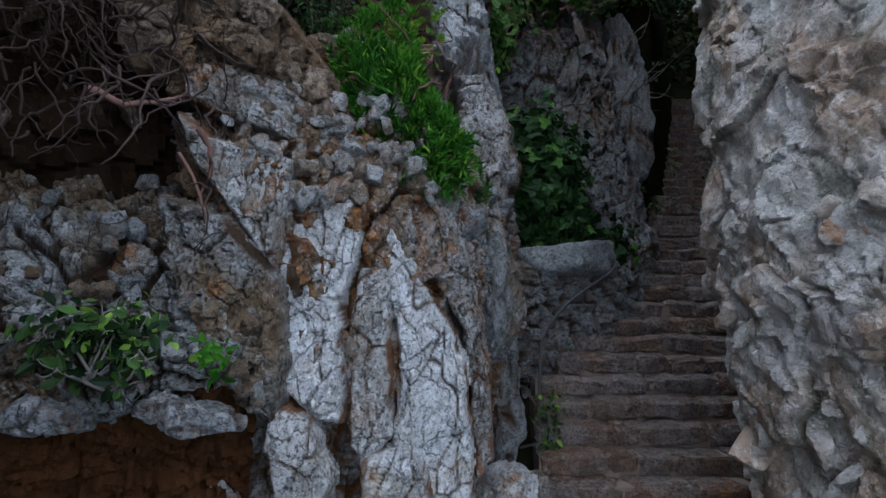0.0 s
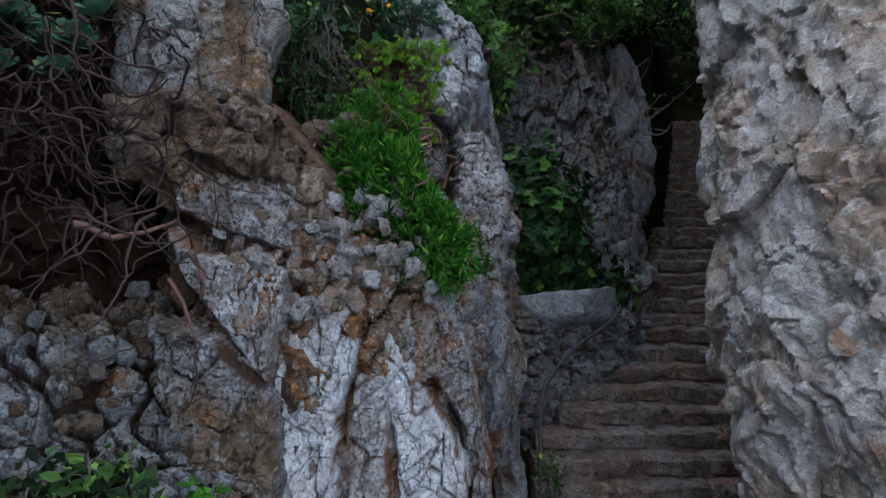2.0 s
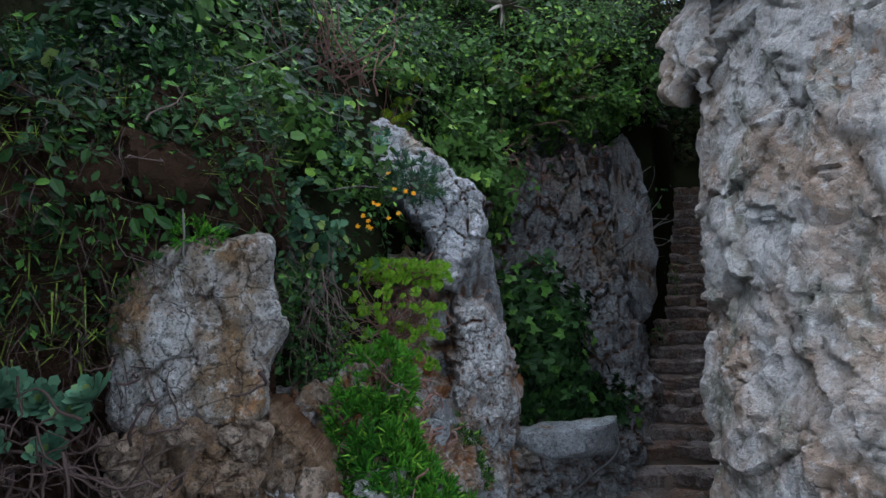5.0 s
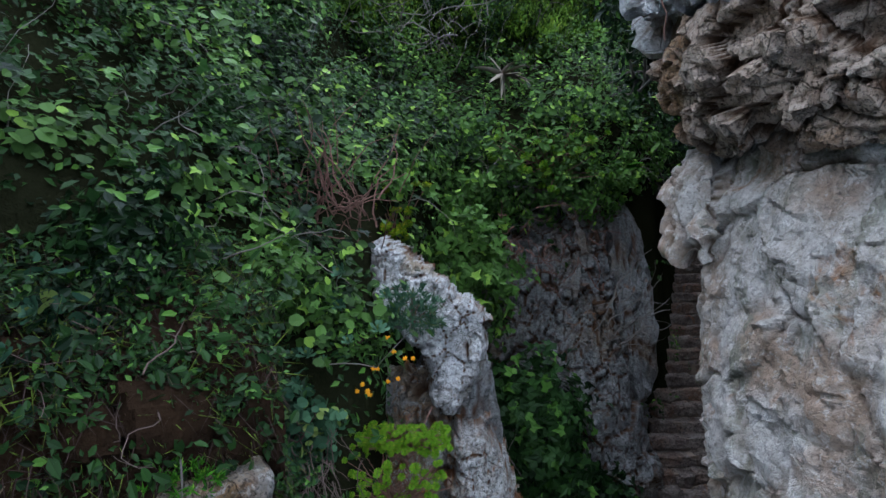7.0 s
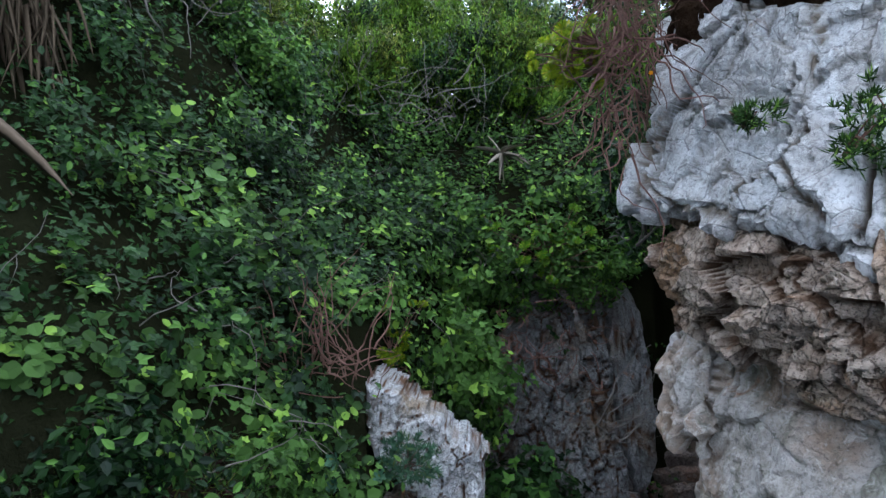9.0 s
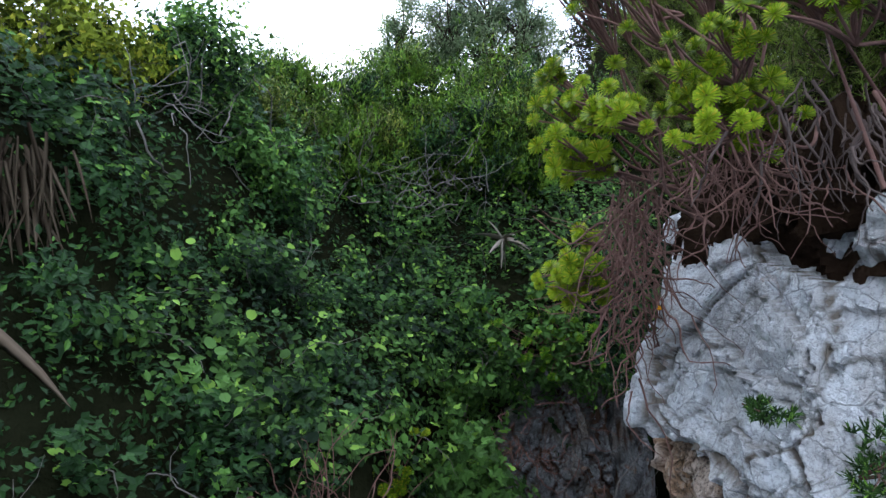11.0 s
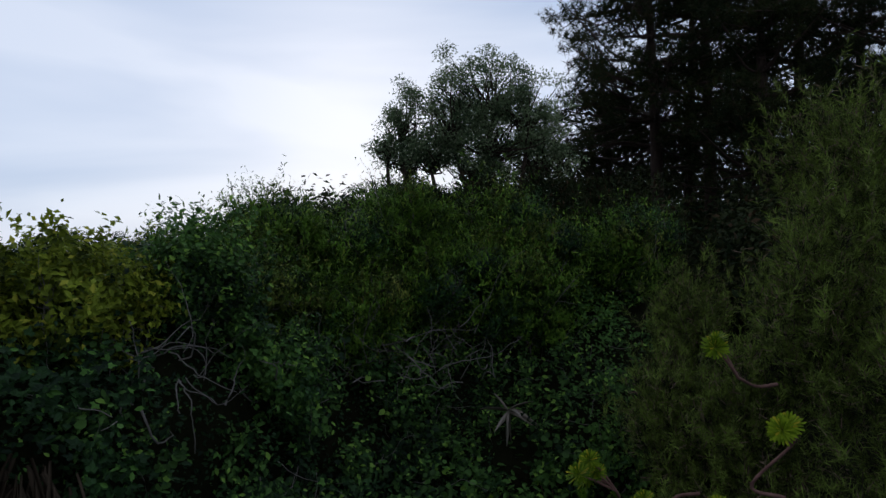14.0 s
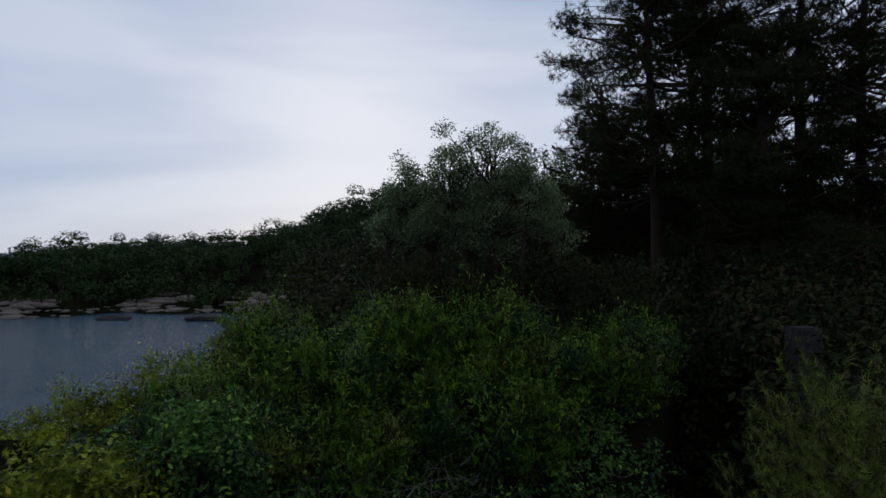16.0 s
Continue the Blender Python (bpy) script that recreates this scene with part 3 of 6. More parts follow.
# ---------------- rock faces ----------------
class Face:
    """A rock face swept along a plan line (seen with its front to the right of the way), with a profile of (out, z)."""

    def __init__(self, plan, profile, dip=None, crown=None):
        self.plan = even(plan, 400)
        s = np.linalg.norm(np.diff(self.plan, axis=0), axis=1).sum()
        t = np.gradient(self.plan, axis=0)
        t /= np.linalg.norm(t, axis=1)[:, None]
        n = np.stack([t[:, 1], -t[:, 0]], 1)
        for _ in range(30):
            n = np.vstack([n[:1], (n[:-2] + n[1:-1] + n[2:]) / 3, n[-1:]])
        self.n = n / np.linalg.norm(n, axis=1)[:, None]
        pr = np.asarray(profile, float)
        self.pv = np.concatenate([[0], np.cumsum(np.linalg.norm(np.diff(pr, axis=0), axis=1))])
        self.pr, self.length, self.high, self.dip, self.crown = pr, s, self.pv[-1], dip, crown

    def at(self, u, v):
        """Places for u and v from 0 to 1."""
        i = np.asarray(u) * 399
        k = np.arange(400)
        px, py = np.interp(i, k, self.plan[:, 0]), np.interp(i, k, self.plan[:, 1])
        nx, ny = np.interp(i, k, self.n[:, 0]), np.interp(i, k, self.n[:, 1])
        w = np.asarray(v) * self.high
        o, z = np.interp(w, self.pv, self.pr[:, 0]), np.interp(w, self.pv, self.pr[:, 1])
        if self.dip is not None:
            z = z + np.interp(u, np.linspace(0, 1, len(self.dip)), self.dip)
        if self.crown is not None:
            z = z + np.asarray(v) ** 1.5 * np.interp(u, np.linspace(0, 1, len(self.crown)), self.crown)
        return np.stack([px + nx * o, py + ny * o, z], -1)

    def normal(self, u, v):
        e = 0.004
        a = self.at(np.minimum(u + e, 1), v) - self.at(np.maximum(u - e, 0), v)
        b = self.at(u, np.minimum(v + e, 1)) - self.at(u, np.maximum(v - e, 0))
        c = np.cross(a, b)
        return c / (np.linalg.norm(c, axis=-1)[..., None] + 1e-9)

    def make(self, name, step, layers, material, salt=0, turn=(0, 0, 0), stretch=(1, 1, 1), big=0.12, rough=0.03, parent=None, label="", sharp=26):
        nu, nv = int(self.length / step), int(self.high / step)
        u, v = np.meshgrid(np.linspace(0, 1, nu), np.linspace(0, 1, nv), indexing="ij")
        u, v = u.ravel(), v.ravel()
        p, n = self.at(u, v), self.normal(u, v)
        rel, joint = fracture(p, layers, salt, turn, stretch)
        rel = rel + big * fbm(p * 1.3, 3, salt=salt + 3) + rough * fbm(p * 9, 4, 0.6, salt + 5) + 0.8 * rough * (0.6 - np.abs(fbm(p * 14, 3, 0.6, salt + 8)))
        self.rel = rel
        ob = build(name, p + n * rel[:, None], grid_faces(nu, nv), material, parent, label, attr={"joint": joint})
        ob.data.set_sharp_from_angle(angle=radians(sharp))
        return ob


STONE = 0.2


def stone_set(name, seeds, half, material, level=2, rough=0.06, planes=12):
    """Stone meshes to be shared."""
    out = []
    for s in seeds:
        v, f, j = rock_shape(s, np.array(half) * STONE, level, planes, rough)
        me = bpy.data.meshes.new(name)
        me.from_pydata(v.tolist(), [], f.tolist())
        me.polygons.foreach_set("use_smooth", np.ones(len(f), bool))
        me.set_sharp_from_angle(angle=radians(32))
        me.materials.append(material)
        out.append(me)
    return out


def strew(name, meshes, places, sizes, parent, r, flat=None):
    for p, s in zip(places, sizes):
        o = new(name, meshes[int(r.integers(len(meshes)))])
        o.matrix_basis = Matrix.LocRotScale(Vector(p), Euler(r.uniform(0, 6.28, 3)) if flat is None else Euler((flat[0] + r.normal(0, 0.2), flat[1] + r.normal(0, 0.25), r.normal(0, 0.3))), Vector(s / STONE * r.uniform(0.75, 1.3, 3)))
        o.parent = parent


def rock(name, at, half, seed, material, turn=(0, 0, 0), level=5, planes=16, rough=0.06, box=0.8, blocks=None, parent=None, label=""):
    v, f, j = rock_shape(seed, half, level, planes, rough, box, blocks)
    m = np.array(Euler([radians(a) for a in turn]).to_matrix())
    ob = build(name, v @ m.T + np.array(at), f, material, parent, label, attr={"joint": j})
    ob.data.set_sharp_from_angle(angle=radians(38))
    return ob


def plate(name, corners, thick, step, material, seed, parent=None, label="", blocks=None, rough=0.012, round_=0.035, ragged=0.016, big=0.02):
    """A slab of bedrock set in a face: an outline of corners (x, y, z) seen from the front, with a rounded, ragged rim that runs back by thick."""
    c = np.array(corners, float)
    lo, hi = c.min(0) - 0.08, c.max(0) + 0.08
    nx, nz = int((hi[0] - lo[0]) / step) + 2, int((hi[2] - lo[2]) / step) + 2
    X, Z = np.meshgrid(np.linspace(lo[0], hi[0], nx), np.linspace(lo[2], hi[2], nz), indexing="ij")
    q = np.stack([X.ravel(), Z.ravel()], 1)
    near, inside = np.full(len(q), 9.0), np.zeros(len(q), bool)
    for a, b in zip(c[:, ::2], np.roll(c, -1, 0)[:, ::2]):
        t = np.clip(((q - a) @ (b - a)) / ((b - a) @ (b - a)), 0, 1)
        near = np.minimum(near, np.linalg.norm(q - a - t[:, None] * (b - a), axis=1))
        inside ^= ((a[1] > q[:, 1]) != (b[1] > q[:, 1])) & (q[:, 0] < (b[0] - a[0]) * (q[:, 1] - a[1]) / (b[1] - a[1] + 1e-12) + a[0])
    w = 1 / (((q[:, None] - c[None, :, ::2]) ** 2).sum(2) + 0.02)
    depth = (w * c[None, :, 1]).sum(1) / w.sum(1)
    p = np.stack([q[:, 0], depth, q[:, 1]], 1)
    d = np.where(inside, near, -near) + ragged * fbm(p * 7 + seed, 4, 0.6, seed)
    k = 1 - np.clip(d / round_, 0, 1)
    rel, joint = fracture(p + seed, blocks or [(0.36, 0.012, 0.1, 0.03), (0.13, 0.006, 0.16, 0.012), (0.05, 0.003, 0.2, 0.003)], seed, (10, 20, 10), (0.8, 1, 1.5), 0.010, 0.08)
    rel = rel + big * fbm(p * 2.3 + seed, 3, 0.5, seed + 2) + rough * fbm(p * 11, 4, 0.6, seed + 4)
    p[:, 1] += thick * (1 - np.sqrt(np.maximum(1 - k ** 2, 0))) - rel * (1 - k)
    f = grid_faces(nx, nz)
    f = f[(d[f] > -0.004).any(1)]
    used, f = np.unique(f, return_inverse=True)
    rim = (1 - sstep(0.0, 0.05, d)) * sstep(-0.1, 0.5, fbm(p * 5, 3, 0.5, seed + 6))
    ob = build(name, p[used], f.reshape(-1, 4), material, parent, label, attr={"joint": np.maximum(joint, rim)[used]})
    ob.data.set_sharp_from_angle(angle=radians(30))
    return ob


# crag beside the stairs
crag = Face([(-1.75, 3.85), (-1.4, 3.35), (-1.15, 3.2), (-0.6, 3.45), (-0.2, 3.62), (0.1, 4.15), (0.28, 5.1), (0.6, 6.0), (0.8, 7.2)],
            [(-0.3, 1.2), (-0.2, 3.9), (-0.1, 4.3), (0.0, 4.7), (0.0, 5.5), (-0.05, 5.95), (-0.35, 6.25), (-0.9, 6.55), (-1.5, 6.7)])
cliff_left = crag.make("cliff_left", 0.018, [(0.4, 0.05, 0.25, 0.06), (0.15, 0.022, 0.3, 0.03), (0.06, 0.008, 0.3, 0.008)], M_CRAG, 1, (10, 25, 0), (0.8, 0.8, 1.6), 0.06, 0.010)
tagged(cliff_left, "broken grey-white limestone crag with orange earth in its cracks", "rock", kind="structure")

# rubble ledge and earth bank on the open side of the crag
ledge = Face([(-4.0, 1.5), (-3.0, 2.0), (-2.3, 2.35), (-1.7, 2.62), (-1.25, 2.78), (-0.85, 3.0)],
             [(-0.8, 1.2), (-0.75, 4.0), (-0.5, 4.38), (0.0, 4.5), (0.02, 4.62), (-0.14, 4.95), (-0.3, 5.25), (-0.6, 5.5), (-1.2, 5.6)])
rubble = ledge.make("rubble_ledge", 0.014, [(0.21, 0.045, 0.5, 0.085), (0.085, 0.02, 0.45, 0.03)], M_RUBBLE, 20, (10, 35, 0), (1.5, 1, 0.85), 0.09, 0.008, sharp=32)
tagged(rubble, "ledge of loose grey stones in red-brown earth", "rubble", kind="structure")
under = Face([(-4.0, 1.5), (-3.0, 2.0), (-2.3, 2.35), (-1.7, 2.62), (-1.25, 2.78), (-0.85, 3.0)], [(-0.7, 1.2), (-0.55, 3.8), (-0.36, 4.15), (-0.16, 4.4), (-0.1, 4.47), (-0.4, 4.5)])
o = under.make("red_earth", 0.025, [(0.22, 0.05, 0.4, 0.04), (0.08, 0.02, 0.4, 0.015)], M_REDSOIL, 27, (0, 0, 0), (1.3, 1, 0.8), 0.05, 0.012)
tagged(o, "hollow of red-brown earth under the stone ledge", "earth bank", kind="structure")
earth = Face([(-4.4, 1.6), (-3.2, 2.2), (-2.4, 2.75), (-1.95, 3.1), (-1.5, 3.45), (-1.05, 3.75)],
             [(-0.5, 5.0), (-0.25, 5.6), (-0.1, 6.2), (0.05, 6.8), (0.15, 7.4), (0.2, 7.8), (0.0, 8.2), (-0.9, 8.7)])
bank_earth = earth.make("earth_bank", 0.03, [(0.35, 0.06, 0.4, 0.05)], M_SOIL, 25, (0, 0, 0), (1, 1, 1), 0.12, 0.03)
tagged(bank_earth, "dark overhanging earth bank with roots", "earth bank", kind="structure")

# wall on the far side of the stairs
WALL_PROFILE = [(-0.2, 1.2), (-0.18, 4.0), (-0.14, 4.5), (0.0, 5.0), (0.0, 6.5), (-0.04, 7.5), (-0.02, 8.2), (-0.02, 8.7), (-0.06, 9.1), (-0.12, 9.35), (-0.2, 9.5), (-0.25, 9.9), (-0.1, 10.4), (-0.2, 11.2), (-0.9, 11.6), (-2.2, 12.0)]
wall = Face([(2.95, 5.6), (2.3, 4.95), (1.97, 4.5), (2.06, 3.6), (2.22, 3.0), (2.6, 2.2), (3.4, 1.0), (4.6, 0.0)], WALL_PROFILE)
cliff_right = wall.make("cliff_right", 0.022, [(0.8, 0.03, 0.12, 0.02), (0.28, 0.014, 0.18, 0.008), (0.1, 0.008, 0.25, 0.003)], M_WALL, 40, (0, 12, 15), (1, 1, 1.15), 0.10, 0.010, sharp=40)
rock("nose", (2.12, 4.82, 9.05), (0.44, 0.42, 0.48), 214, M_WALL, (0, 10, 30), 5, blocks=[(0.4, 0.03, 0.3, 0.04), (0.16, 0.02, 0.35, 0.02)], rough=0.05, parent=cliff_right, label="bulging tan block under the overhang")
strata = Face([(2.95, 5.65), (2.15, 5.0), (1.76, 4.5), (1.78, 3.7), (1.95, 3.05), (2.35, 2.25), (3.2, 1.0)], [(-0.35, 9.35), (-0.05, 9.5), (0.0, 9.7), (0.06, 9.8), (0.08, 10.1), (-0.4, 10.3)], dip=(0.25, 0.15, 0.0, -0.15, -0.3))
strata.make("brown_strata", 0.022, [(0.34, 0.09, 0.15, 0.05), (0.15, 0.035, 0.2, 0.02)], M_STRATA, 48, (0, -10, 0), (1.5, 1.2, 0.6), 0.03, 0.010, cliff_right, "layered brown stones under the overhang")
wall_up = Face([(6.4, 12.5), (5.3, 9.8), (4.5, 8.2), (3.75, 6.7), (2.95, 5.6), (2.75, 5.4)], WALL_PROFILE)
wall_up.make("upper_wall", 0.05, [(0.8, 0.06, 0.35, 0.05), (0.3, 0.03, 0.4, 0.03)], M_SHADEROCK, 44, (0, -28, 15), (1.2, 1.2, 0.8), 0.07, 0.02, cliff_right, "rock wall along the stairs, coloured dark for shade")
tagged(cliff_right, "rough pale limestone cliff wall with tan and greenish stains", "rock wall", kind="structure")

cap = Face([(2.7, 6.6), (1.85, 5.2), (1.45, 4.45), (1.42, 4.0), (1.78, 3.1), (1.98, 2.75), (2.7, 1.75), (3.7, 0.9)],
           [(-1.1, 10.28), (-0.5, 10.2), (-0.06, 10.2), (0.0, 10.3), (-0.1, 10.6), (-0.2, 11.2), (-0.3, 11.6), (-0.5, 11.8), (-1.6, 12.0)], dip=(0.5, 0.5, 0.42, 0.2, -0.12, -0.42, -0.75, -0.95), crown=(-1.0, -1.0, -0.9, -0.3, 0.6, 0.8, 0.9, 0.9))
over = cap.make("overhang", 0.02, [(0.8, 0.05, 0.2, 0.05), (0.3, 0.02, 0.3, 0.022), (0.09, 0.006, 0.3, 0.005)], M_CAP, 71, (15, 30, 20), (0.9, 0.9, 1.3), 0.03, 0.008, cliff_right, "white limestone overhang")

lip = Face([(2.8, 6.6), (2.05, 5.2), (1.62, 4.5), (1.5, 4.0), (1.82, 3.3), (2.1, 2.85), (2.8, 2.0), (3.7, 1.2)], [(-0.5, 11.0), (-0.3, 11.3), (-0.16, 11.8), (-0.2, 12.1), (-0.6, 12.4), (-1.6, 12.5)], dip=(-0.2, -0.2, -0.2, -0.1, 0.05, 0.2, 0.3, 0.4))
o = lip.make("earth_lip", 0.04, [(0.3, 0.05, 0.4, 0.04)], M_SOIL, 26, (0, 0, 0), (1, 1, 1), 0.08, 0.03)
tagged(o, "dark earth full of roots on top of the overhang", "earth bank", kind="structure")

# rock at the back of the gully
behind = Face([(-1.4, 8.6), (-0.2, 9.0), (0.7, 9.1), (1.6, 8.9), (2.6, 8.8), (3.05, 8.95), (3.25, 9.6), (3.65, 10.6), (4.3, 12.4)],
              [(0.1, 2.5), (0.1, 4.6), (0.05, 5.5), (-0.3, 6.7), (-0.75, 8.0), (-1.1, 9.3), (-1.4, 9.75), (-2.3, 10.0)])
cliff_back = behind.make("cliff_back", 0.035, [(0.5, 0.05, 0.2, 0.05), (0.2, 0.025, 0.3, 0.025), (0.08, 0.01, 0.3, 0.01)], M_SHADEROCK, 90, (10, 0, 30), (0.8, 0.8, 1.7), 0.06, 0.012)
tagged(cliff_back, "grey fissured rock face behind the stairs, coloured dark for shade", "rock", kind="structure")

rock("pillar", (2.98, 10.0, 8.0), (0.42, 0.5, 1.9), 27, M_SHADEROCK, (-14, 2, 10), 5, blocks=[(0.4, 0.03, 0.2, 0.04), (0.15, 0.015, 0.3, 0.015)], rough=0.04, parent=cliff_back)

# fin of rock
BL = [(0.4, 0.035, 0.35, 0.05), (0.16, 0.014, 0.35, 0.02)]
fin = rock("rock_pinnacle", (-0.12, 6.8, 5.2), (0.92, 0.85, 2.9), 5, M_ROCK, (0, -4, 10), 6, blocks=BL, rough=0.04)
tagged(fin, "tall fin of grey limestone with a pale broken top", "rock")
plate("top_block", [(-0.8, 5.95, 8.91), (-0.46, 6.05, 8.91), (-0.1, 6.1, 8.63), (0.13, 6.15, 8.41), (0.49, 6.2, 8.08), (0.44, 6.1, 7.6), (0.12, 5.9, 7.12), (-0.09, 5.75, 7.26), (-0.18, 5.8, 7.72), (-0.5, 5.8, 7.99), (-0.77, 5.85, 8.38)], 0.6, 0.018, M_WHITE, 9, fin, "pale fissured top block", [(0.3, 0.04, 0.25, 0.05), (0.12, 0.02, 0.3, 0.02), (0.05, 0.006, 0.3, 0.005)], 0.025, 0.14, 0.06, 0.08)
plate("flank", [(0.09, 5.6, 7.01), (0.46, 5.9, 7.16), (0.66, 5.9, 6.78), (0.78, 5.8, 6.22), (0.67, 5.7, 5.82), (0.62, 5.6, 5.23), (0.64, 5.5, 4.5), (0.0, 5.0, 4.5), (-0.05, 5.1, 5.71), (0.05, 5.3, 6.36)], 0.6, 0.018, M_SLAB, 10, fin, "grey rubbly flank", [(0.26, 0.04, 0.25, 0.04), (0.1, 0.02, 0.3, 0.018)], 0.025, 0.14, 0.06, 0.08)

# boulder on the crag
b = rock("boulder", (-1.36, 3.42, 7.0), (0.52, 0.42, 0.58), 21, M_BOULDER, (0, -6, 12), 6, planes=8, box=0.82, blocks=[(0.3, 0.012, 0.12, 0.02), (0.1, 0.006, 0.2, 0.006)])
tagged(b, "large upright limestone boulder with an orange stain", "boulder")

# slabs of the crag
SLABS = [
    (M_SLAB, 0.16, [(-1.33, 2.92, 5.87), (-1.2, 2.9, 5.75), (-0.99, 3.08, 5.7), (-0.81, 3.3, 5.67), (-0.79, 3.3, 5.52), (-0.85, 3.25, 5.28), (-0.89, 3.2, 5.04), (-1.08, 2.98, 5.36), (-1.25, 2.88, 5.6)]),
    (M_RUBBLE, 0.2, [(-1.4, 2.84, 5.47), (-1.07, 2.96, 5.34), (-0.84, 3.17, 5.02), (-0.81, 3.14, 4.69), (-0.84, 3.08, 4.3), (-1.02, 2.95, 4.4), (-1.16, 2.88, 4.7), (-1.29, 2.8, 5.0)]),
    (M_WHITE, 0.2, [(-0.74, 3.36, 5.61), (-0.58, 3.38, 5.6), (-0.44, 3.42, 5.5), (-0.43, 3.38, 5.29), (-0.47, 3.34, 5.12), (-0.53, 3.3, 4.99), (-0.54, 3.28, 4.59), (-0.53, 3.24, 4.23), (-0.7, 3.2, 4.29), (-0.9, 3.18, 4.46), (-0.88, 3.24, 4.83), (-0.91, 3.27, 5.1), (-0.85, 3.32, 5.36)]),
    (M_SLAB, 0.14, [(-0.47, 3.43, 5.1), (-0.31, 3.46, 5.11), (-0.29, 3.45, 4.57), (-0.27, 3.45, 4.14), (-0.41, 3.4, 4.0), (-0.54, 3.38, 4.1), (-0.53, 3.4, 4.82)]),
    (M_WHITE, 0.25, [(-0.43, 3.46, 5.49), (-0.28, 3.52, 5.34), (-0.13, 3.56, 5.04), (0.05, 3.6, 4.76), (0.13, 3.62, 4.55), (0.19, 3.62, 4.02), (0.18, 3.6, 3.71), (-0.2, 3.42, 3.77), (-0.29, 3.42, 4.14), (-0.26, 3.42, 4.57), (-0.33, 3.44, 5.01)]),
    (M_SLAB, 0.2, [(-0.87, 3.12, 4.38), (-0.67, 3.18, 4.3), (-0.57, 3.16, 3.98), (-0.58, 3.12, 3.6), (-0.82, 3.02, 3.6), (-0.91, 3.04, 4.18)]),
    (M_WHITE, 0.2, [(-0.45, 3.3, 4.04), (-0.2, 3.34, 4.14), (-0.07, 3.38, 3.93), (0.02, 3.38, 3.5), (-0.45, 3.24, 3.5)]),
    (M_CRAG, 0.2, [(-1.34, 2.95, 5.95), (-1.0, 3.1, 5.82), (-0.62, 3.36, 5.68), (-0.42, 3.5, 5.6), (-0.45, 3.55, 5.85), (-0.75, 3.42, 6.02), (-1.1, 3.25, 6.2), (-1.38, 3.05, 6.15)]),
    (M_BROWN, 0.3, [(-1.68, 3.15, 6.6), (-1.3, 3.2, 6.7), (-0.9, 3.35, 6.6), (-0.62, 3.55, 6.2), (-0.45, 3.65, 5.75), (-0.9, 3.42, 5.85), (-1.3, 3.15, 6.0), (-1.62, 3.05, 6.15)]),
    (M_CRAG, 0.3, [(-0.38, 3.6, 5.6), (-0.1, 3.75, 5.5), (0.15, 4.0, 5.3), (0.3, 4.3, 4.7), (0.36, 4.4, 3.8), (0.2, 3.85, 3.7), (0.12, 3.72, 4.7), (-0.15, 3.62, 5.15)])]
for k, (mt, thick, corners) in enumerate(SLABS):
    plate("slab", corners, thick, 0.011, mt, 31 + k, cliff_left, blocks=[(0.26, 0.02, 0.2, 0.03), (0.1, 0.014, 0.3, 0.014), (0.04, 0.005, 0.3, 0.004)] if mt in (M_CRAG, M_RUBBLE, M_BROWN) else None, rough=0.016 if mt in (M_CRAG, M_RUBBLE, M_BROWN) else 0.010)
# blocks under the boulder and beside the stairs: place, half sizes, turn, seed
for at, half, turn, seed, mt in (
        ((-1.12, 3.2, 6.30), (0.22, 0.16, 0.13), (10, 38, 10), 37, M_BROWN), ((-1.40, 3.12, 6.24), (0.14, 0.12, 0.12), (0, 20, 14), 38, M_BROWN),
        ((-1.52, 3.08, 6.42), (0.13, 0.12, 0.1), (0, 14, 24), 39, M_BROWN), ((0.40, 5.40, 4.90), (0.3, 0.34, 0.7), (0, -6, 50), 41, M_ROCK), ((0.42, 4.55, 3.3), (0.26, 0.3, 0.42), (0, 10, 20), 46, M_SLAB), ((0.7, 5.5, 3.05), (0.24, 0.3, 0.36), (0, -8, 10), 47, M_ROCK), ((0.6, 5.1, 2.75), (0.3, 0.3, 0.3), (0, 5, 40), 48, M_BROWN),
        ((-1.26, 3.18, 6.50), (0.17, 0.14, 0.12), (0, 40, 30), 42, M_BROWN), ((-1.0, 3.22, 6.48), (0.13, 0.12, 0.11), (10, 30, 20), 43, M_BROWN),
        ((-1.68, 2.6, 4.45), (0.2, 0.14, 0.07), (0, 6, 4), 44, M_ROCK), ((-1.12, 2.72, 4.42), (0.26, 0.15, 0.075), (0, 12, 10), 45, M_ROCK)):
    rock("block", at, half, seed, mt, turn, 5, planes=9, box=0.8, blocks=[(0.2, 0.012, 0.22, 0.02), (0.07, 0.003, 0.2, 0.006)], parent=cliff_left, rough=0.03)

# loose stones in the crag's earth
r = np.random.default_rng(3)
GREY = stone_set("stone", range(50, 60), (0.56, 0.42, 0.34), M_ROCK, 3, 0.03, 6)
CHIP = stone_set("stone", range(110, 116), (0.5, 0.45, 0.36), M_SLAB, 3, 0.1, 5)
TAN = stone_set("stone", range(60, 66), (0.5, 0.45, 0.36), M_BROWN, 3, 0.1, 5)
u, v = r.uniform(0.3, 1.0, 70), r.uniform(0.53, 0.92, 70)
strew("stone", GREY, ledge.at(u, v) + 0.05 * ledge.normal(u, v), 0.07 + 0.1 * r.uniform(0, 1, 70) ** 2, rubble, r)
u, v = r.uniform(0.4, 1.0, 60), r.uniform(0.5, 0.8, 60)
strew("stone", TAN, ledge.at(u, v) + 0.02 * ledge.normal(u, v), r.uniform(0.05, 0.12, 60), rubble, r)
u, v = r.uniform(0.3, 1.0, 60), r.uniform(0.2, 0.44, 60)
